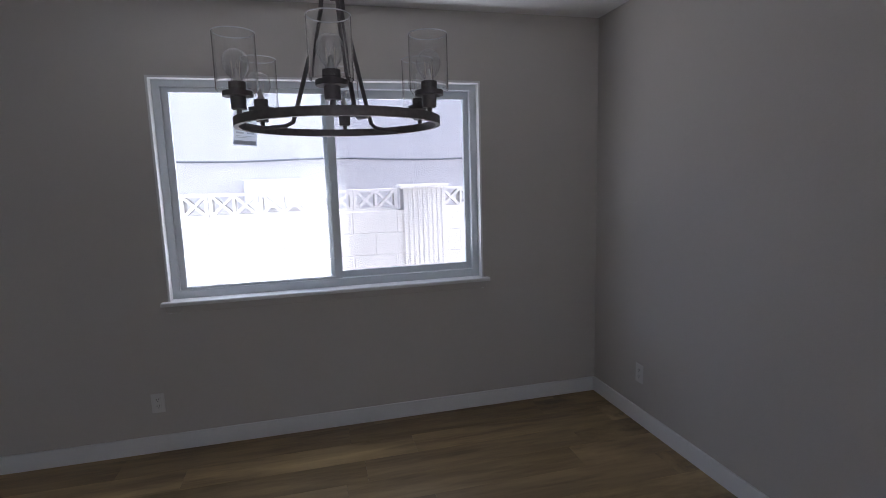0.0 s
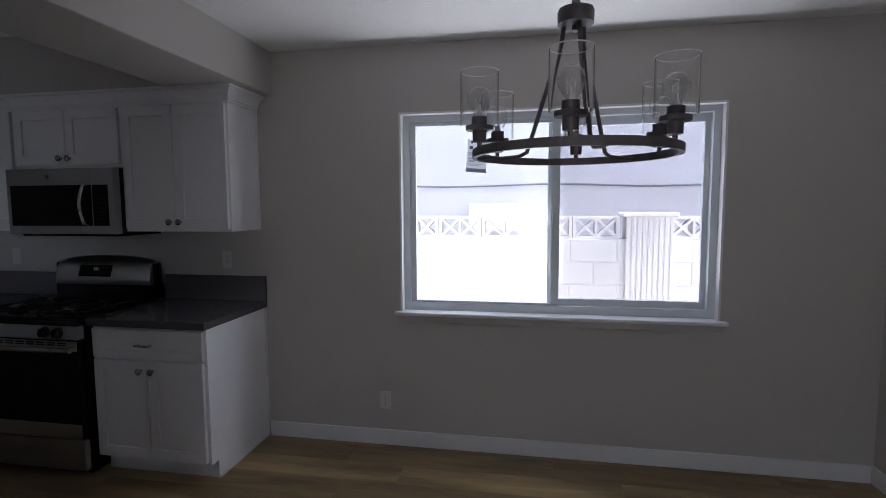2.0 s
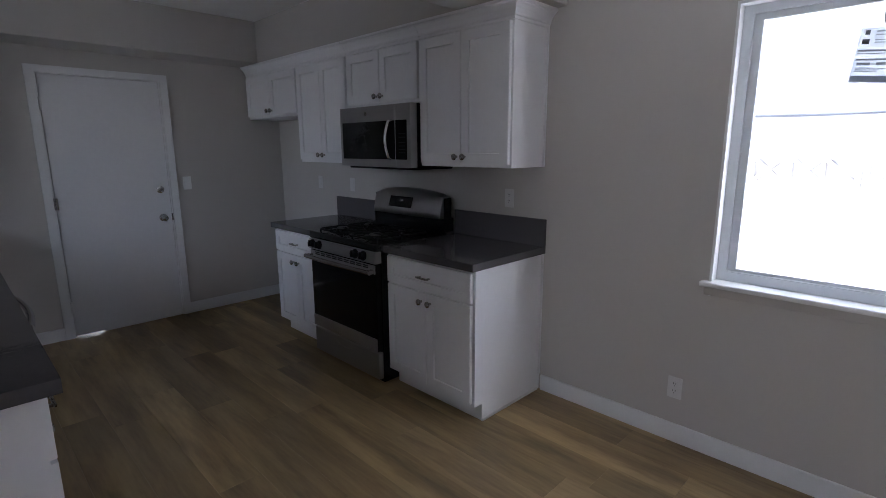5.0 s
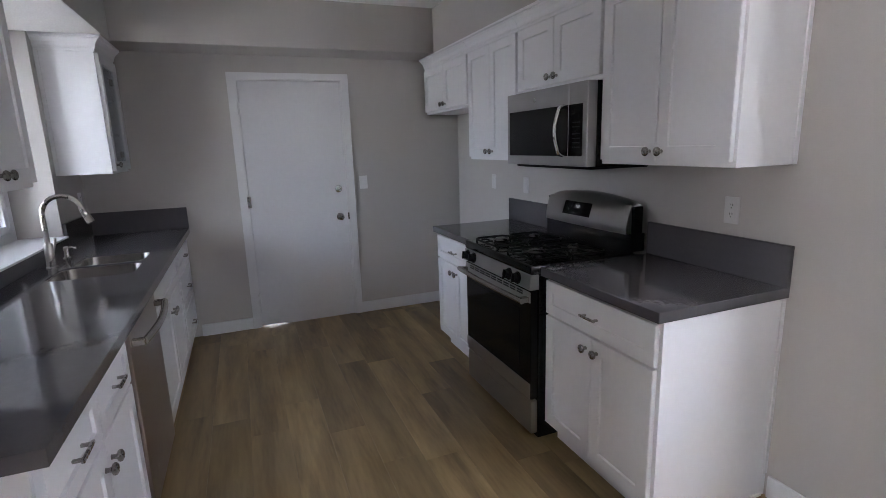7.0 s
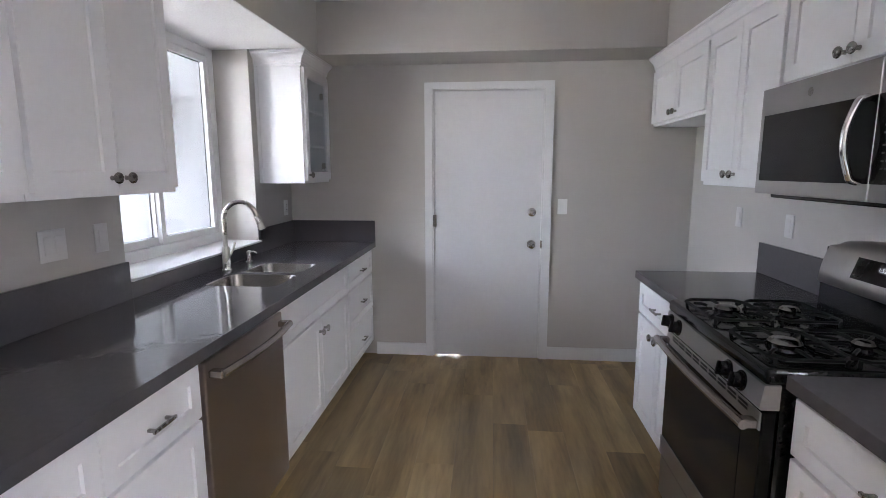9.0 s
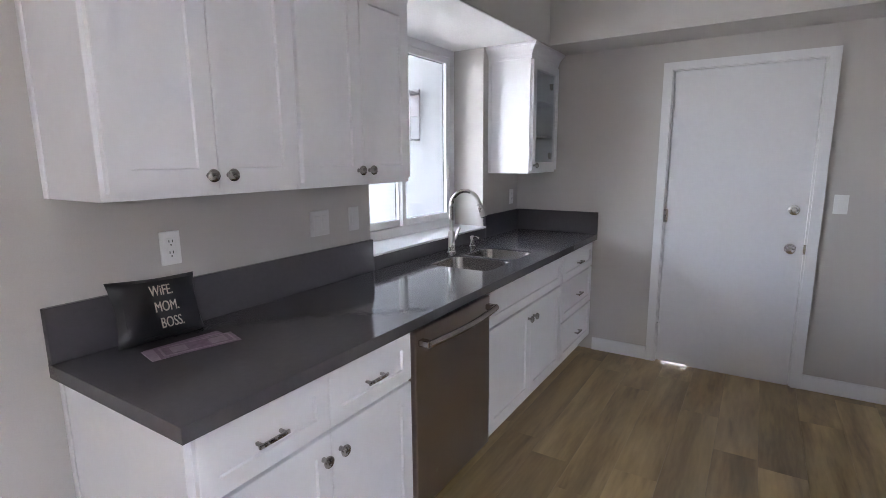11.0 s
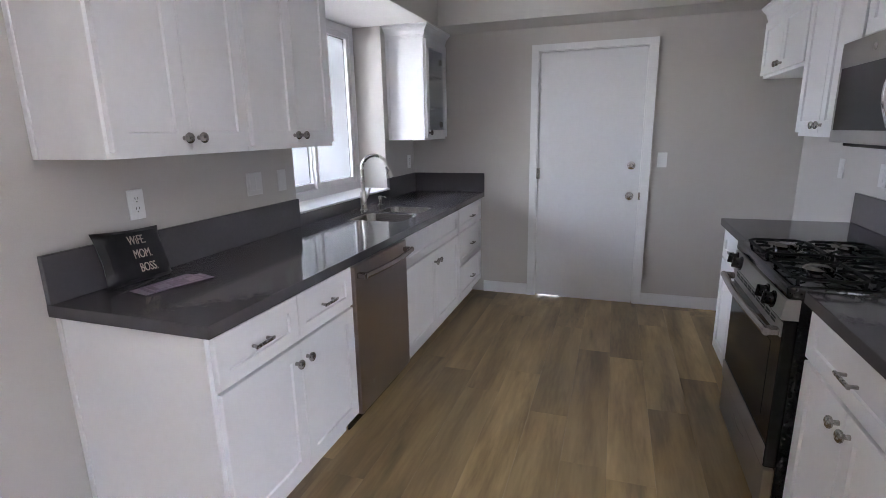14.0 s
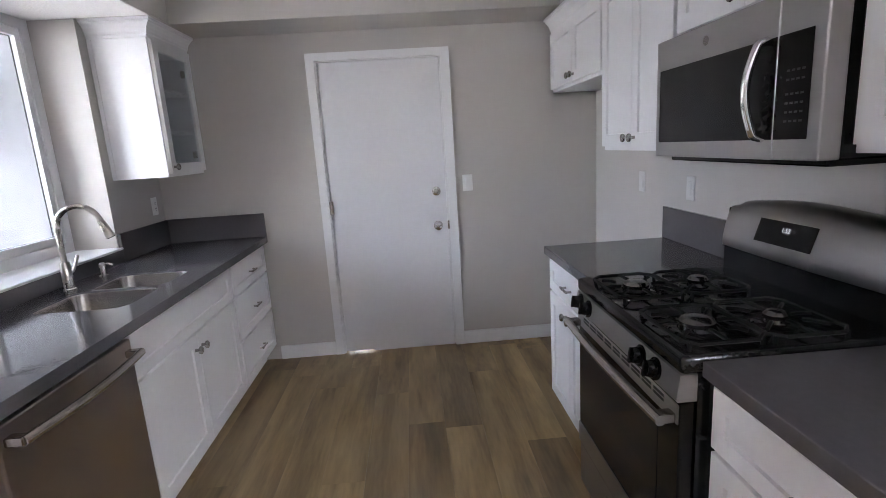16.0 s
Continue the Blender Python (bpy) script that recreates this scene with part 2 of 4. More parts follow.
# ---- mesh tools ----
def part(name, bm, mat, parent=None, label="", smooth=False, m=None):
    """Link a bmesh as one mesh object, under a thing or under a part."""
    me = bpy.data.meshes.new(name)
    bmesh.ops.recalc_face_normals(bm, faces=bm.faces)
    bm.to_mesh(me)
    bm.free()
    me.materials.append(mat)
    if smooth:
        for p in me.polygons:
            p.use_smooth = True
        me.set_sharp_from_angle(angle=radians(35))
    ob = new(name, me)
    ob.parent = parent
    if m is not None:
        ob.matrix_basis = m
    if label:
        ob["label"] = label
    return ob


def thing(name, m, label, category, group="", kind=""):
    ob = new(name)
    ob.empty_display_size = 0.1
    ob.matrix_basis = m
    return tagged(ob, label, category, group, kind)


def box(x0, x1, y0, y1, z0, z1, bevel=0.0, bm=None, seg=1):
    bm = bm or bmesh.new()
    g = bmesh.ops.create_cube(bm, size=1)
    m = Matrix.Translation(((x0 + x1) / 2, (y0 + y1) / 2, (z0 + z1) / 2)) @ Matrix.Diagonal((abs(x1 - x0), abs(y1 - y0), abs(z1 - z0), 1))
    bmesh.ops.transform(bm, matrix=m, verts=g["verts"])
    if bevel:
        bmesh.ops.bevel(bm, geom=list({e for v in g["verts"] for e in v.link_edges}), offset=bevel, segments=seg, affect="EDGES", profile=0.5)
    return bm


def rod(p, q, r, r2=None, seg=16, bm=None, cap=True):
    bm = bm or bmesh.new()
    p, q = Vector(p), Vector(q)
    d = q - p
    m = Matrix.Translation((p + q) / 2) @ d.to_track_quat("Z", "Y").to_matrix().to_4x4()
    bmesh.ops.create_cone(bm, cap_ends=cap, segments=seg, radius1=r, radius2=r if r2 is None else r2, depth=d.length, matrix=m)
    return bm


def lathe(profile, seg=24, bm=None, m=None):
    """Turn a profile of (radius, height) round z."""
    bm = bm or bmesh.new()
    rings = []
    for r, z in profile:
        rings.append([bm.verts.new((r * math.cos(2 * math.pi * k / seg), r * math.sin(2 * math.pi * k / seg), z)) for k in range(seg)])
    for a, b in zip(rings, rings[1:]):
        for k in range(seg):
            bm.faces.new((a[k], a[(k + 1) % seg], b[(k + 1) % seg], b[k]))
    made = [v for ring in rings for v in ring]
    bmesh.ops.remove_doubles(bm, verts=made, dist=1e-6)
    if m is not None:
        bmesh.ops.transform(bm, matrix=m, verts=[v for v in made if v.is_valid])
    return bm


def sweep(points, r, seg=10, bm=None, flat=1.0):
    """A tube along points; flat squeezes its section."""
    bm = bm or bmesh.new()
    pts = [Vector(p) for p in points]
    rings, side = [], None
    for i, p in enumerate(pts):
        d = (pts[min(i + 1, len(pts) - 1)] - pts[max(i - 1, 0)]).normalized()
        if side is None:
            side = d.orthogonal().normalized()
        side = (side - d * side.dot(d)).normalized()
        up = d.cross(side)
        rings.append([bm.verts.new(p + r * (math.cos(2 * math.pi * k / seg) * side + flat * math.sin(2 * math.pi * k / seg) * up)) for k in range(seg)])
    for a, b in zip(rings, rings[1:]):
        for k in range(seg):
            bm.faces.new((a[k], a[(k + 1) % seg], b[(k + 1) % seg], b[k]))
    bm.faces.new(rings[0]), bm.faces.new(list(reversed(rings[-1])))
    return bm


def arc(fn, n=12):
    return [fn(i / n) for i in range(n + 1)]


def slab(us, vs, holes, place, depth):
    """A wall or plate cut by holes: us and vs are its ends, holes are (u0, u1, v0, v1), place maps (u, v) to a point, depth is the push."""
    bm = bmesh.new()
    cu = sorted({*us, *[h[0] for h in holes], *[h[1] for h in holes]})
    cv = sorted({*vs, *[h[2] for h in holes], *[h[3] for h in holes]})
    grid = {(u, v): bm.verts.new(place(u, v)) for u in cu for v in cv}
    for a, b in zip(cu, cu[1:]):
        for c, d in zip(cv, cv[1:]):
            if not any(h[0] <= (a + b) / 2 <= h[1] and h[2] <= (c + d) / 2 <= h[3] for h in holes):
                bm.faces.new((grid[a, c], grid[b, c], grid[b, d], grid[a, d]))
    g = bmesh.ops.extrude_face_region(bm, geom=list(bm.faces))
    bmesh.ops.translate(bm, verts=[v for v in g["geom"] if isinstance(v, bmesh.types.BMVert)], vec=depth)
    bmesh.ops.delete(bm, geom=[v for v in bm.verts if not v.link_faces], context="VERTS")
    return bm


def structure(name, bm, mat, label, category):
    return tagged(part(name, bm, mat), label, category, kind="structure")


def rounded(x0, x1, y0, y1, r, n=5):
    pts = []
    for cx, cy, a in ((x1 - r, y1 - r, 0), (x0 + r, y1 - r, 90), (x0 + r, y0 + r, 180), (x1 - r, y0 + r, 270)):
        pts += [(cx + r * math.cos(radians(a + 90 * i / n)), cy + r * math.sin(radians(a + 90 * i / n))) for i in range(n + 1)]
    return pts


def plate(outer, holes, z0, z1):
    """A flat slab with shaped holes."""
    bm = bmesh.new()
    edges = []
    for loop in (outer, *holes):
        vs = [bm.verts.new((x, y, z0)) for x, y in loop]
        edges += [bm.edges.new((vs[i], vs[(i + 1) % len(vs)])) for i in range(len(vs))]
    bmesh.ops.triangle_fill(bm, use_beauty=True, use_dissolve=False, edges=edges)
    g = bmesh.ops.extrude_face_region(bm, geom=list(bm.faces))
    bmesh.ops.translate(bm, verts=[v for v in g["geom"] if isinstance(v, bmesh.types.BMVert)], vec=(0, 0, z1 - z0))
    return bm


def panel_face(x0, x1, z0, z1, yf, thick=0.02, rail=0.057, drop=0.009):
    """A shaker front that looks to -y: flat rails round a sunk panel."""
    bm = box(x0, x1, yf, yf + thick, z0, z1)
    front = min(bm.faces, key=lambda f: f.calc_center_median().y)
    bmesh.ops.inset_region(bm, faces=[front], thickness=rail, use_even_offset=True)
    bmesh.ops.inset_region(bm, faces=[front], thickness=0.0022, depth=-drop, use_even_offset=True)
    outer = [e for e in bm.edges if all(abs(v.co.y - yf) < 1e-6 and (min(abs(v.co.x - x0), abs(v.co.x - x1)) < 1e-6 or min(abs(v.co.z - z0), abs(v.co.z - z1)) < 1e-6) for v in e.verts)]
    bmesh.ops.bevel(bm, geom=outer, offset=0.0018, segments=2, affect="EDGES")
    return bm


def knob_mesh():
    return lathe([(0.0075, 0.0), (0.0062, 0.008), (0.0075, 0.014), (0.0150, 0.018), (0.0172, 0.0225), (0.0160, 0.027), (0.0110, 0.031), (0.0, 0.0325)], 20)


def knob(x, z, yf, parent):
    return part("knob", knob_mesh(), PEWTER, parent, "dark pewter knob", True, pose(x, yf, z, 90) @ Matrix.Diagonal((1.1, 1.1, 1.06, 1)))


def pull(x, z, yf, parent, w=0.098):
    bm = box(-w / 2, w / 2, -0.030, -0.021, -0.0055, 0.0055, 0.0025, seg=2)
    for s in (-1, 1):
        box(s * (w / 2 - 0.012) - 0.0045, s * (w / 2 - 0.012) + 0.0045, -0.0225, 0.0, -0.0045, 0.0045, 0.001, bm)
    return part("bar_pull", bm, PEWTER, parent, "dark pewter bar pull", True, pose(x, yf, z))


def letters(words, size, mat, parent, m, name="lettering", thick=0.0006, label=""):
    """Words in the built-in font, as one mesh, set in the local xy plane of m."""
    cu = bpy.data.curves.new(name, "FONT")
    cu.body, cu.size, cu.align_x, cu.align_y, cu.extrude = words, size, "CENTER", "CENTER", thick
    tmp = bpy.data.objects.new("tmp", cu)
    scene.collection.objects.link(tmp)
    bpy.context.view_layer.update()
    me = bpy.data.meshes.new_from_object(tmp.evaluated_get(bpy.context.evaluated_depsgraph_get()))
    bpy.data.objects.remove(tmp)
    me.name = name
    me.materials.clear()
    me.materials.append(mat)
    ob = new(name, me)
    ob.parent, ob.matrix_basis = parent, m
    if label:
        ob["label"] = label
    return ob

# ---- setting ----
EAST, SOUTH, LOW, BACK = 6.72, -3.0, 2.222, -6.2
KCEIL, DCEIL = 2.56, 2.49
structure("wall_north", slab((-0.15, EAST + 0.15), (0, 2.75), [(4.075, 5.905, 0.87, 2.08)], lambda u, v: (u, 0, v), (0, 0.15, 0)), WALL, "greige painted wall with a wide window opening", "wall")
structure("wall_west", slab((SOUTH - 0.3, 0.0), (0, 2.75), [(-1.892, -1.058, -1, 2.05)], lambda u, v: (0, u, v), (-0.15, 0, 0)), WALL, "greige painted wall with a door opening", "wall")
structure("wall_south_kitchen", slab((0.0, 3.95), (0, 2.75), [(0.60, 1.83, 0.990, LOW)], lambda u, v: (u, SOUTH, v), (0, -0.30, 0)), WALL, "greige painted wall with a deep window recess", "wall")
structure("wall_east", slab((BACK, 0.0), (0, 2.75), [], lambda u, v: (EAST, u, v), (0.15, 0, 0)), WALL, "plain greige painted wall", "wall")
# the opening is made up: it brings daylight in from behind the camera
structure("wall_south", slab((3.80, EAST + 0.15), (0, 2.75), [(4.65, 5.45, 0.0, 2.08)], lambda u, v: (u, BACK, v), (0, -0.15, 0)), WALL, "plain greige painted wall, unseen, with an opening added to let daylight in", "wall")
structure("wall_living_west", slab((BACK, SOUTH - 0.3), (0, 2.75), [], lambda u, v: (3.95, u, v), (-0.15, 0, 0)), WALL, "plain greige painted wall", "wall")
structure("ceiling_dining", box(3.245, EAST, BACK, 0.0, DCEIL, 2.75), CEIL, "white textured dining room ceiling", "ceiling")
structure("ceiling_kitchen", box(0.0, 2.772, SOUTH, 0.0, KCEIL, 2.75), CEIL, "white textured kitchen ceiling", "ceiling")
structure("beam", box(2.772, 3.245, SOUTH, 0.0, LOW, 2.75, 0.004), WALL, "greige painted dropped beam between kitchen and dining room", "beam")
structure("soffit_north", box(0.0, 2.772, -0.36, 0.0, LOW, KCEIL), WALL, "greige painted soffit above the wall cabinets", "soffit")
structure("soffit_west", box(0.0, 0.37, -2.62, -0.36, LOW, KCEIL), WALL, "greige painted soffit above the door", "soffit")
structure("soffit_south", box(0.0, 2.772, SOUTH, -2.62, LOW, KCEIL), WALL, "greige painted soffit above the sink window", "soffit")
structure("recess_ceiling", box(0.60, 1.83, SOUTH - 0.3, -2.622, LOW - 0.006, LOW - 0.002), CEIL, "white painted underside over the sink window", "ceiling")
# the deep south overhang is added, unseen, to shade the patio
structure("roof_kitchen_patio_shade", box(-0.5, 3.8, SOUTH - 2.1, 0.12, 2.75, 2.9), STUCCOW, "unseen flat roof", "roof")
structure("roof_living", box(3.8, EAST + 0.5, BACK - 0.4, 0.12, 2.75, 2.9), STUCCOW, "unseen flat roof", "roof")
floor = structure("floor", box(-0.15, EAST, BACK, 0.0, -0.05, -0.004), SUBFLOOR, "oak-look vinyl plank floor", "floor")


def baseboard(x0, x1, y0, y1):
    bm = box(x0, x1, y0, y1, 0.0, 0.100, 0.004, seg=2)
    tagged(part("baseboard", bm, TRIM), "white painted baseboard along the wall", "baseboard", kind="structure")


baseboard(3.165, EAST - 0.016, -0.014, -0.0005)
baseboard(EAST - 0.014, EAST - 0.0005, BACK, -0.0005)
baseboard(0.0005, 0.014, -1.003, -0.016)
baseboard(0.0005, 0.014, -2.345, -1.948)
baseboard(0.0005, 1.018, -0.014, -0.0005)
baseboard(3.222, 3.95, SOUTH + 0.0005, SOUTH + 0.014)

# ---- dining window ----
win = tagged(new("window_1"), "white vinyl two-pane sliding window over a painted sill", "window", kind="structure")
part("window_frame", slab((4.075, 5.905), (0.87, 2.08), [(4.120, 5.860, 0.918, 2.040)], lambda u, v: (u, 0.055, v), (0, 0.085, 0)), VINYL, win)
part("corner_bead", slab((4.067, 5.913), (0.872, 2.088), [(4.079, 5.901, 0.8, 2.076)], lambda u, v: (u, -0.003, v), (0, 0.057, 0)), TRIM, win, "white painted edge of the opening")
for x0, x1, y, n in ((4.121, 5.030, 0.066, "sash"), (4.962, 5.859, 0.096, "sash")):
    sash = part(n, slab((x0, x1), (0.919, 2.039), [(x0 + 0.034, x1 - 0.046 if y < 0.08 else x1 - 0.030, 0.932 if y < 0.08 else 0.958, 2.012 if y < 0.08 else 1.992)], lambda u, v, y=y: (u, y, v), (0, 0.026, 0)), VINYL, win)
    part("pane", box(x0 + 0.03, x1 - 0.025, y + 0.011, y + 0.015, 0.928, 2.016), GLASS, sash).visible_shadow = False
part("insect_screen", box(4.99, 5.85, 0.128, 0.130, 0.93, 2.03), SCREEN, win, "fine grey insect screen").visible_shadow = False
part("latch", sweep(arc(lambda u: (4.985, 0.060 - 0.012 * math.sin(math.pi * u), 1.40 + 0.10 * u)), 0.006, bm=box(4.976, 4.994, 0.058, 0.066, 1.39, 1.51, 0.003)), VINYL, win, "white vinyl latch", True)
sill = part("window_sill", box(4.034, 5.948, -0.040, 0.060, 0.848, 0.871, 0.006, seg=2), TRIM, win)
part("apron", box(4.05, 5.932, -0.014, -0.0005, 0.805, 0.8475, 0.003), WALL, win)
st = tagged(part("window_sticker", box(-0.063, 0.063, -0.0006, 0.0006, -0.099, 0.099), STICKER, None, m=pose(4.537, 0.0725, 1.823, 0, 5.5, 0)), "white printed rating sticker on the window pane", "sticker")
for x, z, w, h in ((-0.040, 0.083, 0.014, 0.016), (-0.040, 0.050, 0.022, 0.018), (0.016, 0.086, 0.060, 0.004), (0.016, 0.074, 0.060, 0.004), (0.016, 0.056, 0.060, 0.003), (0.016, 0.047, 0.060, 0.003), (0.0, 0.018, 0.112, 0.006), (0.0, 0.008, 0.112, 0.003), (0.0, -0.014, 0.112, 0.006), (-0.030, -0.030, 0.040, 0.010), (0.028, -0.030, 0.040, 0.010), (0.0, -0.048, 0.100, 0.003), (-0.018, -0.056, 0.070, 0.003), (0.0, -0.084, 0.118, 0.022)):
    part("print_bar", box(x - w / 2, x + w / 2, -0.0014, 0.0009, z - h / 2, z + h / 2), INK if h > 0.015 and w < 0.03 else PRINT, st)

# ---- sink window ----
kw = tagged(new("window_2"), "white vinyl sliding window in a deep painted recess", "window", kind="structure")
part("window_frame", slab((0.60, 1.83), (0.990, LOW - 0.006), [(0.660, 1.77, 1.055, 2.165)], lambda u, v: (u, -3.235, v), (0, -0.06, 0)), TRIM, kw)
for x0, x1, y in ((0.661, 1.225, -3.243), (1.195, 1.769, -3.268)):
    sash = part("sash", slab((x0, x1), (1.056, 2.164), [(x0 + 0.036, x1 - 0.036, 1.095, 2.125)], lambda u, v, y=y: (u, y, v), (0, -0.024, 0)), TRIM, kw)
    part("pane", box(x0 + 0.03, x1 - 0.03, y - 0.014, y - 0.010, 1.09, 2.13), GLASS, sash).visible_shadow = False
    part("gasket", slab((x0 + 0.032, x1 - 0.032), (1.091, 2.129), [(x0 + 0.041, x1 - 0.041, 1.097, 2.120)], lambda u, v, y=y: (u, y - 0.0245, v), (0, -0.003, 0)), DARKSLOT, sash, "thin dark rubber gasket")
part("latch", box(1.205, 1.222, -3.242, -3.228, 1.55, 1.66, 0.004, seg=2), TRIM, kw, "white latch", True)
part("window_sill", box(0.595, 1.832, -3.234, -2.972, 0.985, 0.998, 0.004, seg=2), TRIM, kw)

# ---- back door ----
dr = tagged(new("door_1"), "closed white flush door in a white casing", "door", kind="structure")
part("casing", slab((-1.947, -1.003), (0, 2.092), [(-1.890, -1.060, -1, 2.042)], lambda u, v: (0.0005, u, v), (0.015, 0, 0)), TRIM, dr)
part("jamb", slab((-1.891, -1.059), (0, 2.049), [(-1.879, -1.071, -1, 2.036)], lambda u, v: (0.000, u, v), (-0.148, 0, 0)), TRIM, dr)
part("leaf", box(-0.045, -0.003, -1.876, -1.074, 0.011, 2.033, 0.002), DOORPAINT, dr)
part("door_stop", slab((-1.8785, -1.0715), (0.007, 2.0355), [(-1.862, -1.088, -1, 2.019)], lambda u, v: (-0.0465, u, v), (-0.012, 0, 0)), TRIM, dr)
# added strip that stops daylight under the leaf, save near the hinges
part("gap_blocker", box(-0.044, -0.006, -1.675, -1.076, 0.0003, 0.0108), DOORPAINT, dr)
part("threshold", box(-0.149, -0.046, -1.879, -1.071, -0.003, 0.006), STEEL, dr)
for z in (0.25, 1.075, 1.82):
    part("hinge", rod((0.004, -1.880, z - 0.045), (0.004, -1.880, z + 0.045), 0.0065, bm=box(-0.002, 0.0015, -1.90, -1.862, z - 0.045, z + 0.045)), SATINNICKEL if z == 1.075 else TRIM, dr, "satin nickel hinge" if z == 1.075 else "hinge painted over in white", True)
for z, prof, n in ((1.145, [(0.031, 0), (0.031, 0.006), (0.024, 0.012), (0.015, 0.013), (0.013, 0.022), (0.0, 0.023)], "deadbolt"),
                   (0.902, [(0.032, 0), (0.032, 0.005), (0.018, 0.010), (0.013, 0.026), (0.022, 0.034), (0.028, 0.046), (0.025, 0.058), (0.012, 0.064), (0.0, 0.065)], "door_knob")):
    part(n, lathe(prof, 28), SATINNICKEL, dr, "satin nickel " + n.replace("_", " "), True, pose(-0.003, -1.143, z, 0, 90, 0))


part("strike_plate", box(-0.002, 0.0022, -1.0755, -1.0625, 0.872, 0.932), PEWTER, dr, "dark strike plate")


# ---- wall plates and vent ----
def wall_plate(kind, m, wide=0.070, slots=(), label="", mat=None):
    """A plate that looks to -y at its own origin."""
    t = thing(kind, m, label, "outlet" if "outlet" in kind else "switch")
    part("cover", box(-wide / 2, wide / 2, -0.006, -0.0005, -0.057, 0.057, 0.003, seg=2), mat or PLASTIC, t)
    for dx in slots:
        if kind == "wall_outlet":
            part("socket_body", box(dx - 0.017, dx + 0.017, -0.0085, -0.006, -0.034, 0.034, 0.001), mat or PLASTIC, t)
            for z in (-0.019, 0.019):
                for sx in (-0.006, 0.006):
                    part("slot", box(dx + sx - 0.0012, dx + sx + 0.0012, -0.0092, -0.0085, z + 0.000, z + 0.009), DARKSLOT, t)
                part("slot", rod((dx, -0.0085, z - 0.008), (dx, -0.0092, z - 0.008), 0.0026, seg=8), DARKSLOT, t)
        elif kind == "light_switch":
            part("rocker", box(dx - 0.016, dx + 0.016, -0.009, -0.006, -0.033, 0.033, 0.0015), mat or PLASTIC, t)
    return t


wall_plate("wall_outlet", pose(2.86, SOUTH, 1.187, 0, 0, 180), slots=(0,), label="white duplex wall outlet above the counter")
wall_plate("light_switch", pose(2.178, SOUTH, 1.195, 0, 0, 180), 0.116, (-0.023, 0.023), "pale grey double rocker switch above the counter", PLATE)
wall_plate("light_switch", pose(1.953, SOUTH, 1.193, 0, 0, 180), 0.070, (0,), "pale grey single rocker switch beside the sink window", PLATE)
wall_plate("wall_outlet", pose(0.123, SOUTH, 1.18, 0, 0, 180), slots=(0,), label="white wall outlet in the counter corner")
wall_plate("wall_outlet", pose(2.889, 0, 1.180), slots=(0,), label="pale duplex wall outlet above the counter by the range", mat=PLATE)
wall_plate("light_switch", pose(1.224, 0, 1.184), 0.07, (0,), "pale grey rocker plate above the small counter", PLATE)
wall_plate("light_switch", pose(0.723, 0, 1.184), 0.07, (0,), "pale grey rocker plate in the refrigerator bay", PLATE)
wall_plate("wall_outlet", pose(3.960, 0, 0.292), slots=(0,), label="pale duplex wall outlet near the floor under the window", mat=PLATE)
wall_plate("wall_outlet", pose(EAST, -0.509, 0.312, 0, 0, -90), slots=(0,), label="pale duplex wall outlet low on the side wall", mat=PLATE)
wall_plate("light_switch", pose(0, -0.92, 1.189, 0, 0, 90), 0.070, (0,), "white rocker switch beside the back door")
vent = thing("wall_vent", pose(EAST, -1.56, 2.262, 0, 0, -90), "wall-coloured air register with dark louvres high on the wall", "vent")
part("vent_frame", slab((-0.19, 0.19), (-0.085, 0.085), [(-0.165, 0.165, -0.06, 0.06)], lambda u, v: (u, -0.008, v), (0, 0.0075, 0)), WALL, vent)
part("vent_back", box(-0.165, 0.165, -0.002, -0.0005, -0.06, 0.06), DARKSLOT, vent)
for i in range(22):
    x = -0.157 + i * 0.015
    part("louvre", box(x - 0.0015, x + 0.0015, -0.0095, -0.002, -0.06, 0.06), INK, vent)

rl = thing("recessed_light", pose(0.96, -0.87, KCEIL), "unlit round recessed downlight in the kitchen ceiling", "ceiling light")
part("trim_ring", lathe([(0.050, -0.001), (0.054, -0.006), (0.080, -0.005), (0.084, -0.0005), (0.050, -0.0005)], 32), PLASTIC, rl, smooth=True)
part("reflector", lathe([(0.0, -0.019), (0.020, -0.0172), (0.038, -0.0115), (0.0495, -0.0055)], 32), CHROME, rl, "mirror-like reflector", True)


# ---- cabinets ----
CAB_D, TOE, CTR = 0.61, 0.105, 0.868


def base_cabinet(m, w, fronts, label, group, finished=False, inside=None):
    """A floor cabinet from x 0 to w; the wall is at y 0 and it looks to -y. fronts: (kind, x0, x1, z0, z1, handles)."""
    t = thing("base_cabinet", m, label, "cabinet", group)
    if inside is None:
        part("body", box(0.0, w, -CAB_D, -0.002, TOE, CTR, 0.001), CABINET, t)
    else:
        # open at the top for the bowls
        part("body", box(0.0, w, -CAB_D, -0.002, TOE, inside), CABINET, t)
        part("front_rail", box(0.0, w, -CAB_D, -CAB_D + 0.019, inside + 0.0005, CTR), CABINET, t)
        for x in (0.0, w - 0.018):
            part("side_panel", box(x, x + 0.018, -CAB_D + 0.0195, -0.002, inside + 0.0005, CTR), CABINET, t)
    part("toe_kick", box(0.0 if not finished else 0.0, w, -CAB_D + 0.065, -0.002, 0.0, TOE - 0.0005), CABINET, t)
    for kind, x0, x1, z0, z1, hs in fronts:
        rail = 0.057 if kind == "door" else 0.050
        f = part("door" if kind == "door" else "drawer_front", panel_face(x0, x1, z0, z1, -CAB_D - 0.0205, rail=rail), CABINET, t)
        for h, hx, hz in hs:
            (knob if h == "k" else pull)(hx, hz, -CAB_D - 0.0205, f)
    return t


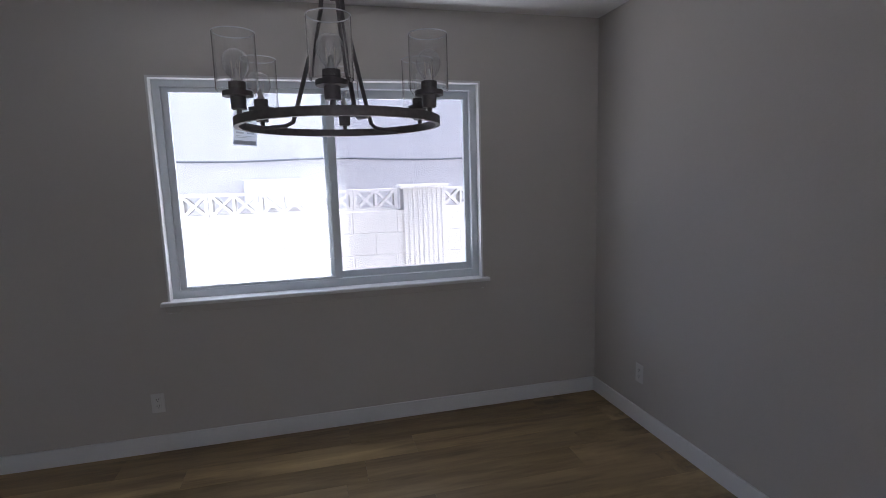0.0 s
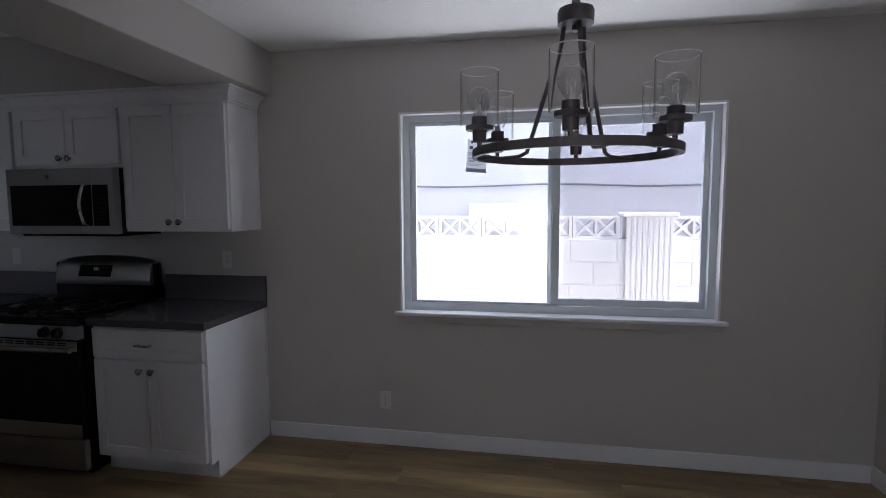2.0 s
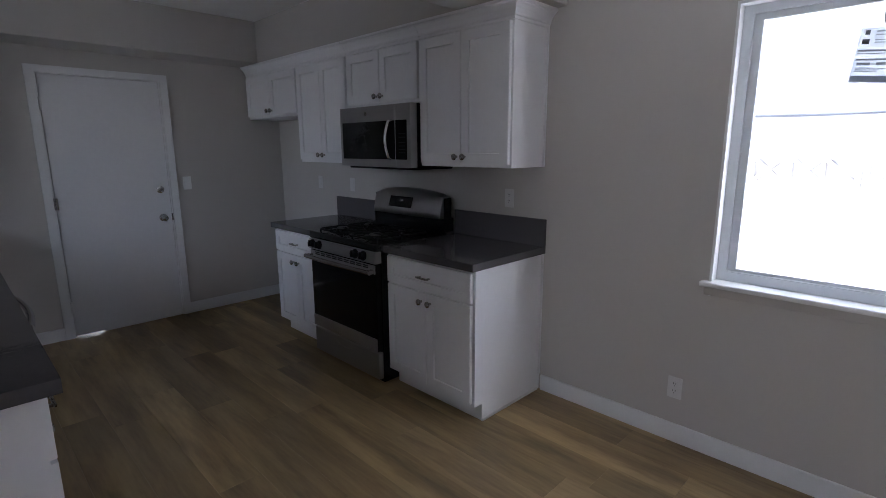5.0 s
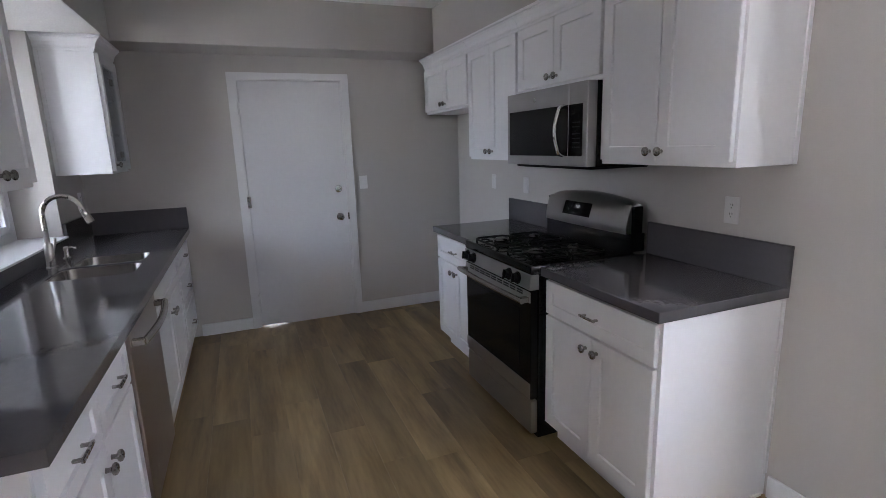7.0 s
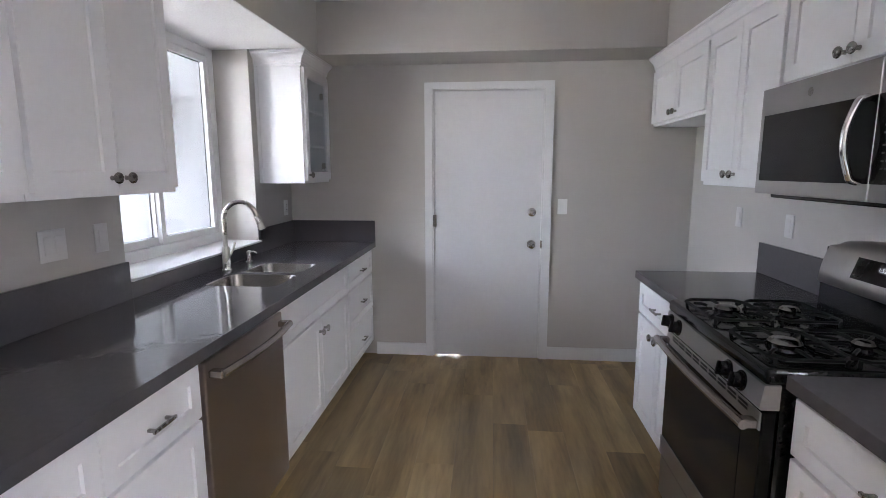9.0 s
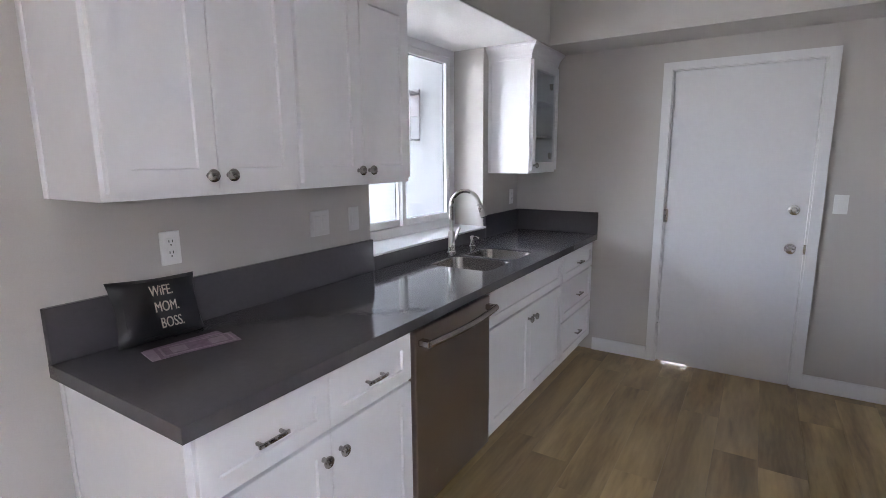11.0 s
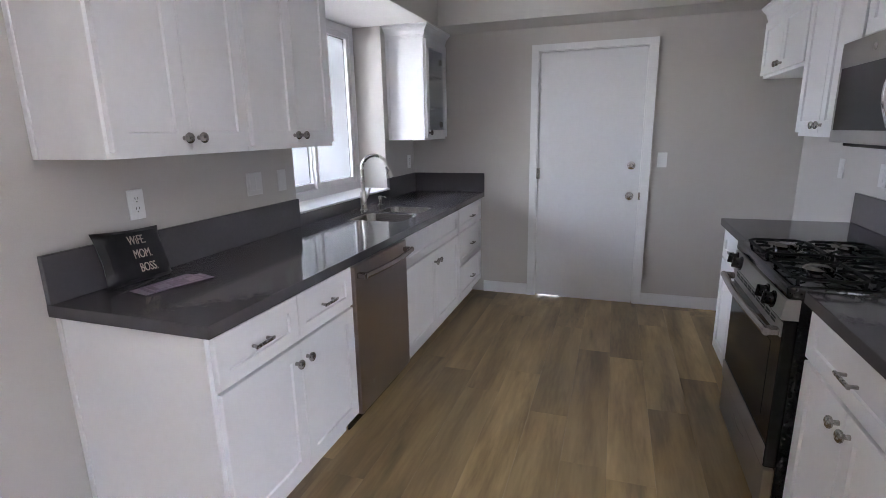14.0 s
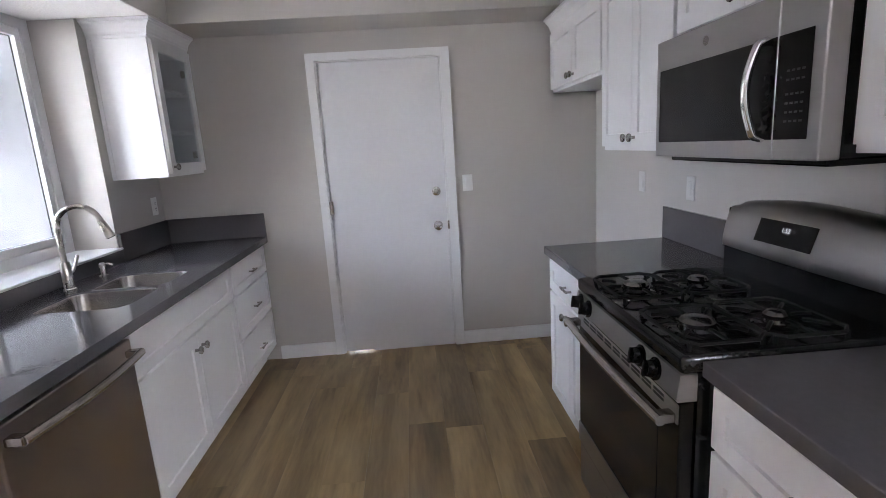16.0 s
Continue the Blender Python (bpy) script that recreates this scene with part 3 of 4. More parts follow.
def double_doors(w, z0, z1, hz, gap=0.003, inset=0.012):
    c = w / 2
    return [("door", inset, c - gap / 2, z0, z1, [("k", c - 0.036, hz)]), ("door", c + gap / 2, w - inset, z0, z1, [("k", c + 0.036, hz)])]


def notched_panel(x0, x1):
    """An end panel down to the floor, cut back at the toe kick."""
    bm = bmesh.new()
    front, toe = -CAB_D - 0.002, -CAB_D + 0.060
    outline = [(front, CTR), (front, TOE), (toe, TOE), (toe, 0.0), (-0.001, 0.0), (-0.001, CTR)]
    sides = [[bm.verts.new((x, y, z)) for y, z in outline] for x in (x0, x1)]
    for k in range(6):
        bm.faces.new((sides[0][k], sides[0][(k + 1) % 6], sides[1][(k + 1) % 6], sides[1][k]))
    bm.faces.new(sides[0]), bm.faces.new(sides[1])
    return bm


RUN_N, RUN_S = "base cabinets along the range wall", "base cabinets along the sink wall"
# range wall: small cabinet, then range, then wide cabinet with a finished end
base_cabinet(pose(1.015, 0, 0), 0.647, [("drawer", 0.010, 0.637, 0.690, 0.850, [("p", 0.324, 0.770)])] + double_doors(0.647, 0.12, 0.678, 0.625), "white shaker base cabinet with a drawer over two doors", RUN_N)
east = base_cabinet(pose(2.438, 0, 0), 0.702, [("drawer", 0.010, 0.692, 0.690, 0.850, [("p", 0.346, 0.770)])] + double_doors(0.702, 0.12, 0.678, 0.625), "white shaker base cabinet with a plain finished end panel", RUN_N)
part("end_panel", notched_panel(0.7022, 0.710), CABINET, east)
part("shoe_strip", box(0.7102, 0.718, -CAB_D + 0.06, -0.0225, 0.0, 0.018, 0.003), TRIM, east)
part("scribe_strip", box(0.7102, 0.717, -0.022, -0.0005, 0.101, CTR, 0.002), TRIM, east)
# sink wall, from the dining end to the back door
sc = base_cabinet(pose(3.205, SOUTH, 0, 0, 0, 180), 0.853, [("drawer", 0.010, 0.4260, 0.672, 0.850, [("p", 0.205, 0.760)]), ("drawer", 0.4270, 0.843, 0.672, 0.850, [("p", 0.630, 0.760)])] + double_doors(0.853, 0.12, 0.660, 0.590), "white shaker base cabinet with two drawers over two doors", RUN_S)
part("end_panel", notched_panel(-0.010, -0.0002), CABINET, sc)
part("scribe_strip", box(-0.017, -0.0102, -0.022, -0.0005, 0.101, CTR, 0.002), TRIM, sc)
base_cabinet(pose(1.734, SOUTH, 0, 0, 0, 180), 1.048, [("drawer", 0.010, 1.038, 0.672, 0.850, [])] + double_doors(1.048, 0.12, 0.660, 0.590), "white shaker sink base with a false drawer over two doors", RUN_S, inside=0.66)
base_cabinet(pose(0.684, SOUTH, 0, 0, 0, 180), 0.679, [("drawer", 0.010, 0.669, 0.672, 0.850, [("p", 0.342, 0.755)]), ("drawer", 0.010, 0.669, 0.400, 0.660, [("p", 0.342, 0.527)]), ("drawer", 0.010, 0.669, 0.12, 0.388, [("p", 0.342, 0.243)])], "white shaker base cabinet with three drawers", RUN_S)


def crown(t, w, d, left=False, right=False):
    """Crown moulding along the front of a wall cabinet, returned to the wall at its open ends."""
    prof = [(0.0, 2.128), (0.007, 2.128), (0.009, 2.142), (0.014, 2.147), (0.016, 2.158), (0.024, 2.176), (0.038, 2.192), (0.046, 2.198), (0.048, 2.204), (0.056, 2.206), (0.056, 2.2205), (0.0, 2.2205)]
    bm = bmesh.new()
    rings = []
    stations = []
    if left:
        stations.append(lambda o, z: (-o, -0.002, z))
    stations.append(lambda o, z: (-o if left else 0.0, -d - o, z))
    stations.append(lambda o, z: (w + o if right else w, -d - o, z))
    if right:
        stations.append(lambda o, z: (w + o, -0.002, z))
    for s in stations:
        rings.append([bm.verts.new(s(o, z)) for o, z in prof])
    for a, b in zip(rings, rings[1:]):
        for k in range(len(prof)):
            bm.faces.new((a[k], a[(k + 1) % len(prof)], b[(k + 1) % len(prof)], b[k]))
    bm.faces.new(rings[0]), bm.faces.new(rings[-1])
    part("crown_moulding", bm, CABINET, t)


def wall_cabinet(m, w, z0, label, group, left=False, right=False, kz=None, d=0.310, glass=False):
    t = thing("wall_cabinet", m, label, "cabinet", group)
    if glass:
        part("back_panel", box(0, w, -0.02, -0.002, z0, 2.18), CABINET, t)
        for b in ((0, 0.018), (w - 0.018, w)):
            part("side_panel", box(b[0], b[1], -d, -0.0205, z0, 2.18), CABINET, t)
        part("bottom_panel", box(0.0185, w - 0.0185, -d, -0.0205, z0, z0 + 0.018), CABINET, t)
        part("top_panel", box(0.0185, w - 0.0185, -d, -0.0205, 2.09, 2.18), CABINET, t)
        for z in (1.62, 1.86):
            part("shelf", box(0.0188, w - 0.0188, -d + 0.02, -0.021, z, z + 0.016), CABINET, t)
        f = part("door", slab((0.012, w - 0.012), (z0 + 0.018, 2.122), [(0.068, w - 0.068, z0 + 0.075, 2.065)], lambda u, v: (u, -d - 0.0205, v), (0, 0.02, 0)), CABINET, t)
        part("pane", box(0.060, w - 0.060, -d - 0.008, -d - 0.004, z0 + 0.068, 2.072), FROST, f).visible_shadow = False
        knob(0.040, z0 + 0.055, -d - 0.0205, f)
        for z in (z0 + 0.12, 1.99):
            part("hinge", box(w - 0.090, w - 0.069, -d - 0.002, -d + 0.02, z - 0.022, z + 0.022, 0.003), NICKEL, f)
    else:
        part("body", box(0, w, -d, -0.002, z0, 2.18, 0.001), CABINET, t)
        c = w / 2
        for x0, x1, kx in ((0.012, c - 0.0015, c - 0.032), (c + 0.0015, w - 0.012, c + 0.032)):
            f = part("door", panel_face(x0, x1, z0 + 0.020, 2.122, -d - 0.0205), CABINET, t)
            knob(kx, kz or z0 + 0.058, -d - 0.0205, f)
    for there, x0, x1 in ((left, -0.007, -0.0002), (right, w + 0.0002, w + 0.007)):
        if there:
            part("scribe_strip", box(x0, x1, -0.024, -0.0005, z0, 2.1275, 0.002), CABINET, t)
    crown(t, w, d + 0.0005, left, right)
    return t


UP_N, UP_S = "wall cabinets along the range wall", "wall cabinets along the sink wall"
wall_cabinet(pose(0.030, 0, 0), 0.918, 1.755, "short white shaker wall cabinet over the refrigerator bay", UP_N)
wall_cabinet(pose(0.950, 0, 0), 0.702, 1.378, "tall white shaker wall cabinet with two narrow doors", UP_N)
wall_cabinet(pose(1.654, 0, 0), 0.768, 1.768, "short white shaker wall cabinet over the microwave", UP_N)
wall_cabinet(pose(2.424, 0, 0), 0.707, 1.378, "tall white shaker wall cabinet with an open end", UP_N, right=True)
wall_cabinet(pose(3.186, SOUTH, 0, 0, 0, 180), 0.620, 1.375, "white shaker wall cabinet with two doors above the counter", UP_S, left=True)
wall_cabinet(pose(2.564, SOUTH, 0, 0, 0, 180), 0.648, 1.375, "white shaker wall cabinet with two doors beside the sink window", UP_S, right=True)
wall_cabinet(pose(0.520, SOUTH, 0, 0, 0, 180), 0.505, 1.372, "small white wall cabinet with a glass door and shelves", UP_S, left=True, glass=True)

# ---- worktops ----
wt = thing("worktop", pose(0, 0, 0), "polished charcoal quartz worktop beside the range", "worktop")
part("top", box(2.434, 3.164, -0.652, -0.001, CTR + 0.001, 0.910, 0.003, seg=2), QUARTZ, wt)
part("backsplash", box(2.434, 3.164, -0.021, -0.001, 0.9102, 1.074, 0.002), QUARTZ, wt)
wt = thing("worktop", pose(0, 0, 0), "small polished charcoal quartz worktop beside the range", "worktop")
part("top", box(0.998, 1.664, -0.652, -0.001, CTR + 0.001, 0.910, 0.003, seg=2), QUARTZ, wt)
part("backsplash", box(0.998, 1.664, -0.021, -0.001, 0.9102, 1.074, 0.002), QUARTZ, wt)
wt = thing("worktop", pose(0, 0, 0), "long polished charcoal quartz worktop with a sink cut-out", "worktop")
BOWLS = [(1.245, 1.560, -2.845, -2.465), (0.925, 1.222, -2.815, -2.470)]
part("top", plate([(0.002, SOUTH + 0.001), (3.240, SOUTH + 0.001), (3.240, -2.340), (0.002, -2.340)], [rounded(*b, 0.06) for b in BOWLS], CTR + 0.001, 0.910), QUARTZ, wt)
part("backsplash", box(1.834, 3.240, SOUTH + 0.001, SOUTH + 0.021, 0.9102, 1.074, 0.002), QUARTZ, wt)
part("backsplash", box(0.594, 1.833, SOUTH + 0.001, SOUTH + 0.021, 0.9102, 0.984, 0.002), QUARTZ, wt)
part("backsplash", box(0.022, 0.593, SOUTH + 0.001, SOUTH + 0.021, 0.9102, 1.074, 0.002), QUARTZ, wt)
part("backsplash", box(0.001, 0.021, SOUTH + 0.001, -2.340, 0.9102, 1.074, 0.002), QUARTZ, wt)

# ---- sink and tap ----
sink = thing("double_sink", pose(0, 0, 0), "stainless steel undermount sink with two rounded bowls", "sink")
for b in BOWLS:
    bm = bmesh.new()
    loops = []
    for grow, z in ((-0.0015, 0.9035), (-0.003, 0.900), (-0.008, 0.74), (-0.024, 0.715), (-0.05, 0.706)):
        loops.append([bm.verts.new((x, y, z)) for x, y in rounded(b[0] - grow, b[1] + grow, b[2] - grow, b[3] + grow, 0.062 + grow * 0.5)])
    for a, c in zip(loops, loops[1:]):
        for k in range(len(a)):
            bm.faces.new((a[k], a[(k + 1) % len(a)], c[(k + 1) % len(a)], c[k]))
    bm.faces.new(loops[-1])
    bowl = part("bowl", bm, SINKSTEEL, sink, smooth=True)
    bowl.modifiers.new("shell", "SOLIDIFY").thickness = -0.0015
    cx, cy = (b[0] + b[1]) / 2, (b[2] + b[3]) / 2
    part("drain", lathe([(0.0, 0.7085), (0.016, 0.7085), (0.034, 0.7075), (0.043, 0.711), (0.045, 0.7075)], 24), NICKEL, bowl, "steel drain", True, pose(cx, cy, 0))
FX, FY = 1.188, -2.905
tap = thing("kitchen_tap", pose(FX, FY, 0.910), "brushed nickel gooseneck tap with a pull-down spray", "tap")
part("tap_body", lathe([(0.0, 0), (0.027, 0), (0.027, 0.006), (0.022, 0.010), (0.021, 0.12), (0.0185, 0.132), (0.0, 0.132)], 24), NICKEL, tap, smooth=True)
HX, HY = -0.02, 0.085
neck = [(0, 0, 0.125), (0, 0, 0.20), (0, 0, 0.285)] + arc(lambda u: (HX * (1 - math.cos(math.pi * u * 0.93)), HY * (1 - math.cos(math.pi * u * 0.93)), 0.285 + 0.092 * math.sin(math.pi * u * 0.93)), 18)
part("spout", sweep(neck, 0.0125, 14), NICKEL, tap, smooth=True)
end = Vector(neck[-1])
way = (Vector(neck[-1]) - Vector(neck[-3])).normalized()
part("spray_head", rod(end - way * 0.005, end + way * 0.085, 0.0145, 0.0205, 18), NICKEL, tap, smooth=True)
part("nozzle", rod(end + way * 0.0852, end + way * 0.089, 0.018, 0.017, 18), DARKSLOT, tap)
part("lever", sweep([(-0.018, 0.004, 0.075), (-0.040, 0.006, 0.085), (-0.062, 0.010, 0.118), (-0.078, 0.012, 0.145)], 0.0075, 10), NICKEL, tap, smooth=True)
soap = thing("soap_dispenser", pose(0.925, -2.905, 0.910), "brushed nickel soap dispenser beside the sink", "soap dispenser")
part("base", lathe([(0.0, 0), (0.022, 0), (0.022, 0.004), (0.013, 0.008), (0.011, 0.045), (0.0, 0.045)], 20), NICKEL, soap, smooth=True)
part("pump", lathe([(0.0, 0.0455), (0.015, 0.0455), (0.016, 0.062), (0.010, 0.068), (0.0, 0.068)], 20), NICKEL, soap, smooth=True)
part("nozzle", sweep([(0, 0.004, 0.060), (0, 0.03, 0.062), (0, 0.05, 0.055)], 0.005, 8), NICKEL, soap, smooth=True)

# ---- dishwasher ----
dw = thing("dishwasher", pose(2.350, SOUTH, 0, 0, 0, 180), "stainless steel dishwasher under the worktop", "dishwasher")
part("tub", box(0.004, 0.611, -0.585, -0.005, 0.085, 0.862), BLACK, dw)
part("door", box(0.005, 0.610, -0.640, -0.5855, 0.098, 0.845, 0.006, seg=2), STEEL, dw)
part("control_strip", box(0.007, 0.608, -0.611, -0.5855, 0.8455, 0.862, 0.002), BLACK, dw, "black control strip")
hb = sweep(arc(lambda u: (0.026 + 0.560 * u, -0.684 - 0.022 * math.sin(math.pi * u), 0.800), 14), 0.0145, 12, flat=1.0)
hd = part("handle", hb, BARSTEEL, dw, "curved steel bar handle", True)
for x in (0.036, 0.576):
    part("handle_mount", box(x - 0.016, x + 0.016, -0.690, -0.6402, 0.787, 0.813, 0.005, seg=2), BARSTEEL, hd)
part("toe_panel", box(0.005, 0.610, -0.560, -0.55, 0.0, 0.0845), BLACK, dw)
part("badge", rod((0.14, -0.6402, 0.215), (0.14, -0.6412, 0.215), 0.010, seg=20), NICKEL, dw)

# ---- range ----
RX = 1.668
rg = thing("gas_range", pose(RX, 0, 0), "stainless steel and black gas range with four burners", "range")
part("body", box(0.002, 0.758, -0.655, -0.03, 0.02, 0.895), BLACK, rg)
part("cooktop", box(0.0, 0.760, -0.700, -0.085, 0.872, 0.922, 0.014, seg=3), BLACK, rg, "black enamel cooktop", True)
bm = bmesh.new()
side = [(-0.655, 0.800), (-0.704, 0.800), (-0.708, 0.806), (-0.699, 0.8715), (-0.655, 0.8715)]
ends = [[bm.verts.new((x, y, z)) for y, z in side] for x in (0.004, 0.756)]
for k in range(5):
    bm.faces.new((ends[0][k], ends[0][(k + 1) % 5], ends[1][(k + 1) % 5], ends[1][k]))
bm.faces.new(ends[0]), bm.faces.new(ends[1])
cp = part("control_panel", bm, STEELH, rg, "sloping brushed steel control panel")
for x in (0.052, 0.138, 0.556, 0.642):
    kb = part("burner_knob", lathe([(0.031, 0.0), (0.031, 0.004), (0.024, 0.006), (0.022, 0.026), (0.020, 0.029), (0.0, 0.029)], 20, bm=box(-0.005, 0.005, -0.022, 0.022, 0.026, 0.037, 0.002)), BLACK, cp, "black burner knob", True, pose(x, -0.7035, 0.838, 82))
od = part("oven_door", box(0.006, 0.754, -0.695, -0.6555, 0.232, 0.795, 0.006, seg=2), BLACKGLASS, rg, "black glass oven door")
part("vent_trim", box(0.010, 0.750, -0.7005, -0.6955, 0.735, 0.790, 0.002), STEELH, od, "slotted steel trim")
for i in range(9):
    for z in (0.768, 0.780):
        x = 0.075 + i * 0.069
        part("vent_slot", box(x, x + 0.056, -0.7012, -0.7006, z - 0.0042, z + 0.0042), DARKSLOT, od)
part("bottom_trim", box(0.010, 0.750, -0.7005, -0.6955, 0.236, 0.318, 0.002), STEELH, od, "brushed steel lower band")
part("window", box(0.115, 0.645, -0.6962, -0.6955, 0.385, 0.680), BLACKGLASS, od)
hd = part("handle", sweep(arc(lambda u: (0.010 + 0.740 * u, -0.742 - 0.012 * math.sin(math.pi * u), 0.752), 14), 0.0145, 12), BARSTEEL, od, "thick steel bar handle", True)
for x in (0.030, 0.730):
    part("handle_mount", box(x - 0.017, x + 0.017, -0.748, -0.7008, 0.739, 0.765, 0.005, seg=2), BARSTEEL, hd)
wd = part("warming_drawer", box(0.006, 0.754, -0.693, -0.6555, 0.045, 0.222, 0.006, seg=2), STEELH, rg, "brushed steel bottom drawer")
part("finger_slot", sweep(arc(lambda u: (0.29 + 0.18 * u, -0.6935, 0.176 - 0.018 * math.sin(math.pi * u)), 12), 0.0035, 6), STEELH, wd, "shallow pressed finger grip")
for x in (0.05, 0.71):
    for y in (-0.60, -0.08):
        part("foot", rod((x, y, 0.0), (x, y, 0.0195), 0.018), BLACK, rg)
# burners and grates
for bx, by, r in ((0.232, -0.572, 0.042), (0.232, -0.352, 0.034), (0.604, -0.572, 0.046), (0.604, -0.352, 0.030)):
    bn = part("burner", lathe([(0.0, 0.9222), (r + 0.03, 0.9222), (r + 0.024, 0.926), (r + 0.004, 0.928), (r, 0.938), (r - 0.006, 0.940), (0, 0.940)], 28), BLACK, rg, "black burner base", True, pose(bx, by, 0))
    part("burner_cap", lathe([(0.0, 0.9402), (r, 0.9402), (r + 0.001, 0.949), (r - 0.005, 0.956), (r * 0.7, 0.9600), (r * 0.35, 0.9622), (0.0, 0.963)], 28), CAPSTEEL, bn, "shiny steel burner cap", True)
    # a square wire frame with bowed wires towards the burner
    w, d, z = 0.140, 0.106, 0.943
    rim = [(-w, -d + 0.03, z), (-w + 0.03, -d, z), (w - 0.03, -d, z), (w, -d + 0.03, z), (w, d - 0.03, z), (w - 0.03, d, z), (-w + 0.03, d, z), (-w, d - 0.03, z), (-w, -d + 0.03, z)]
    gr = part("grate", sweep(rim, 0.0060, 6), IRON, rg, "black cast iron grate", True)
    gr.matrix_basis = pose(bx, by, 0)
    for k in range(8):
        a = radians(45 * k)
        c, s = math.cos(a), math.sin(a)
        far_ = min(w / max(abs(c), 1e-6), d / max(abs(s), 1e-6)) - (0.030 if k % 2 else 0.0)
        near_ = r + (0.030 if k % 2 else 0.012)
        part("grate_finger", sweep([(c * near_, s * near_, 0.944), (c * (near_ + 0.02), s * (near_ + 0.02), 0.946), (c * far_, s * far_, z)], 0.0055, 6), IRON, gr)
    for sx in (-1, 1):
        for sy in (-1, 1):
            part("grate_foot", rod((sx * (w - 0.012), sy * (d - 0.012), 0.9225), (sx * (w - 0.012), sy * (d - 0.012), z), 0.006, seg=6), IRON, gr)
# backguard with an arched top
bm = bmesh.new()
n = 16
rows_ = []
for i in range(n + 1):
    u = i / n
    x = 0.018 + 0.724 * u
    e = min(u, 1 - u)
    top = 1.172 + 0.036 * math.sin(math.pi * u) ** 0.8 + (-0.010 if e < 0.03 else 0)
    lean = 0.010 * math.sin(math.pi * u)
    face = [(-0.110, 1.012), (-0.132 - lean, 1.013), (-0.135 - lean, 1.018), (-0.133 - lean, 1.050), (-0.126 - lean, 1.090), (-0.115 - lean, 1.130), (-0.102 - 0.5 * lean, 1.160), (-0.092, top - 0.012), (-0.080, top - 0.003), (-0.066, top), (-0.040, top - 0.006), (-0.040, 1.012)]
    rows_.append([bm.verts.new((x, py, pz)) for py, pz in face])
for a, b in zip(rows_, rows_[1:]):
    for k in range(len(a)):
        bm.faces.new((a[k], a[(k + 1) % len(a)], b[(k + 1) % len(a)], b[k]))
bm.faces.new(rows_[0]), bm.faces.new(rows_[-1])
bg = part("backguard", bm, STEELH, rg, "arched brushed steel backguard", True)
part("backguard_base", box(0.004, 0.756, -0.115, -0.025, 0.9225, 1.0145), BLACK, rg)
for x in (0.002, 0.7425):
    part("end_cap", box(x, x + 0.0155, -0.104, -0.042, 1.015, 1.154, 0.005, seg=2), BLACK, rg, "black end cap")
tilt = math.degrees(math.atan2(0.013, 0.04))
disp = part("clock_display", box(-0.125, 0.125, -0.002, 0.0, -0.040, 0.040, 0.0008), BLACKGLASS, bg, "black glass clock display", m=pose(0.335, -0.1335, 1.105, -tilt, 0, 0))
letters("1:52", 0.022, DISPLAY, disp, pose(0.004, -0.0026, 0.012, 90), "clock_digits", 0.0002, "lit white clock digits")

# ---- microwave ----
mw = thing("microwave", pose(1.668, 0, 0), "stainless steel over-the-range microwave with a black glass door", "microwave")
part("case", box(0.001, 0.756, -0.345, -0.012, 1.368, 1.760), BLACK, mw, "black case")
df = part("door", box(0.0, 0.610, -0.400, -0.3455, 1.365, 1.760, 0.004, seg=2), STEELH, mw, "brushed steel door frame")
part("window", box(0.030, 0.607, -0.4025, -0.4002, 1.415, 1.660, 0.001), BLACKGLASS, df, "black glass window")
hd = part("handle", sweep([(0.575, -0.4026, 1.418), (0.575, -0.425, 1.424)] + arc(lambda u: (0.575, -0.430 - 0.026 * math.sin(math.pi * u), 1.430 + 0.215 * u), 12) + [(0.575, -0.425, 1.651), (0.575, -0.4026, 1.657)], 0.0105, 12), CHROME, df, "curved steel handle", True)
pn = part("control_panel", box(0.6115, 0.757, -0.400, -0.3455, 1.365, 1.760, 0.004, seg=2), STEELH, mw, "brushed steel control side")
part("keypad", box(0.613, 0.722, -0.4025, -0.4002, 1.415, 1.660, 0.001), BLACKGLASS, pn, "black glass keypad")
for r_ in range(6):
    for c_ in range(4):
        x, z = 0.652 + c_ * 0.016, 1.575 - r_ * 0.021 - (0.012 if r_ > 1 else 0)
        part("key_mark", box(x - 0.005, x + 0.005, -0.4030, -0.4026, z - 0.0025, z + 0.0025), KEYINK, pn)
part("badge", rod((0.30, -0.4002, 1.712), (0.30, -0.4010, 1.712), 0.014, seg=24), NICKEL, df)
part("underside_vent", box(0.06, 0.752, -0.37, -0.02, 1.350, 1.3675, 0.004), BLACK, mw)

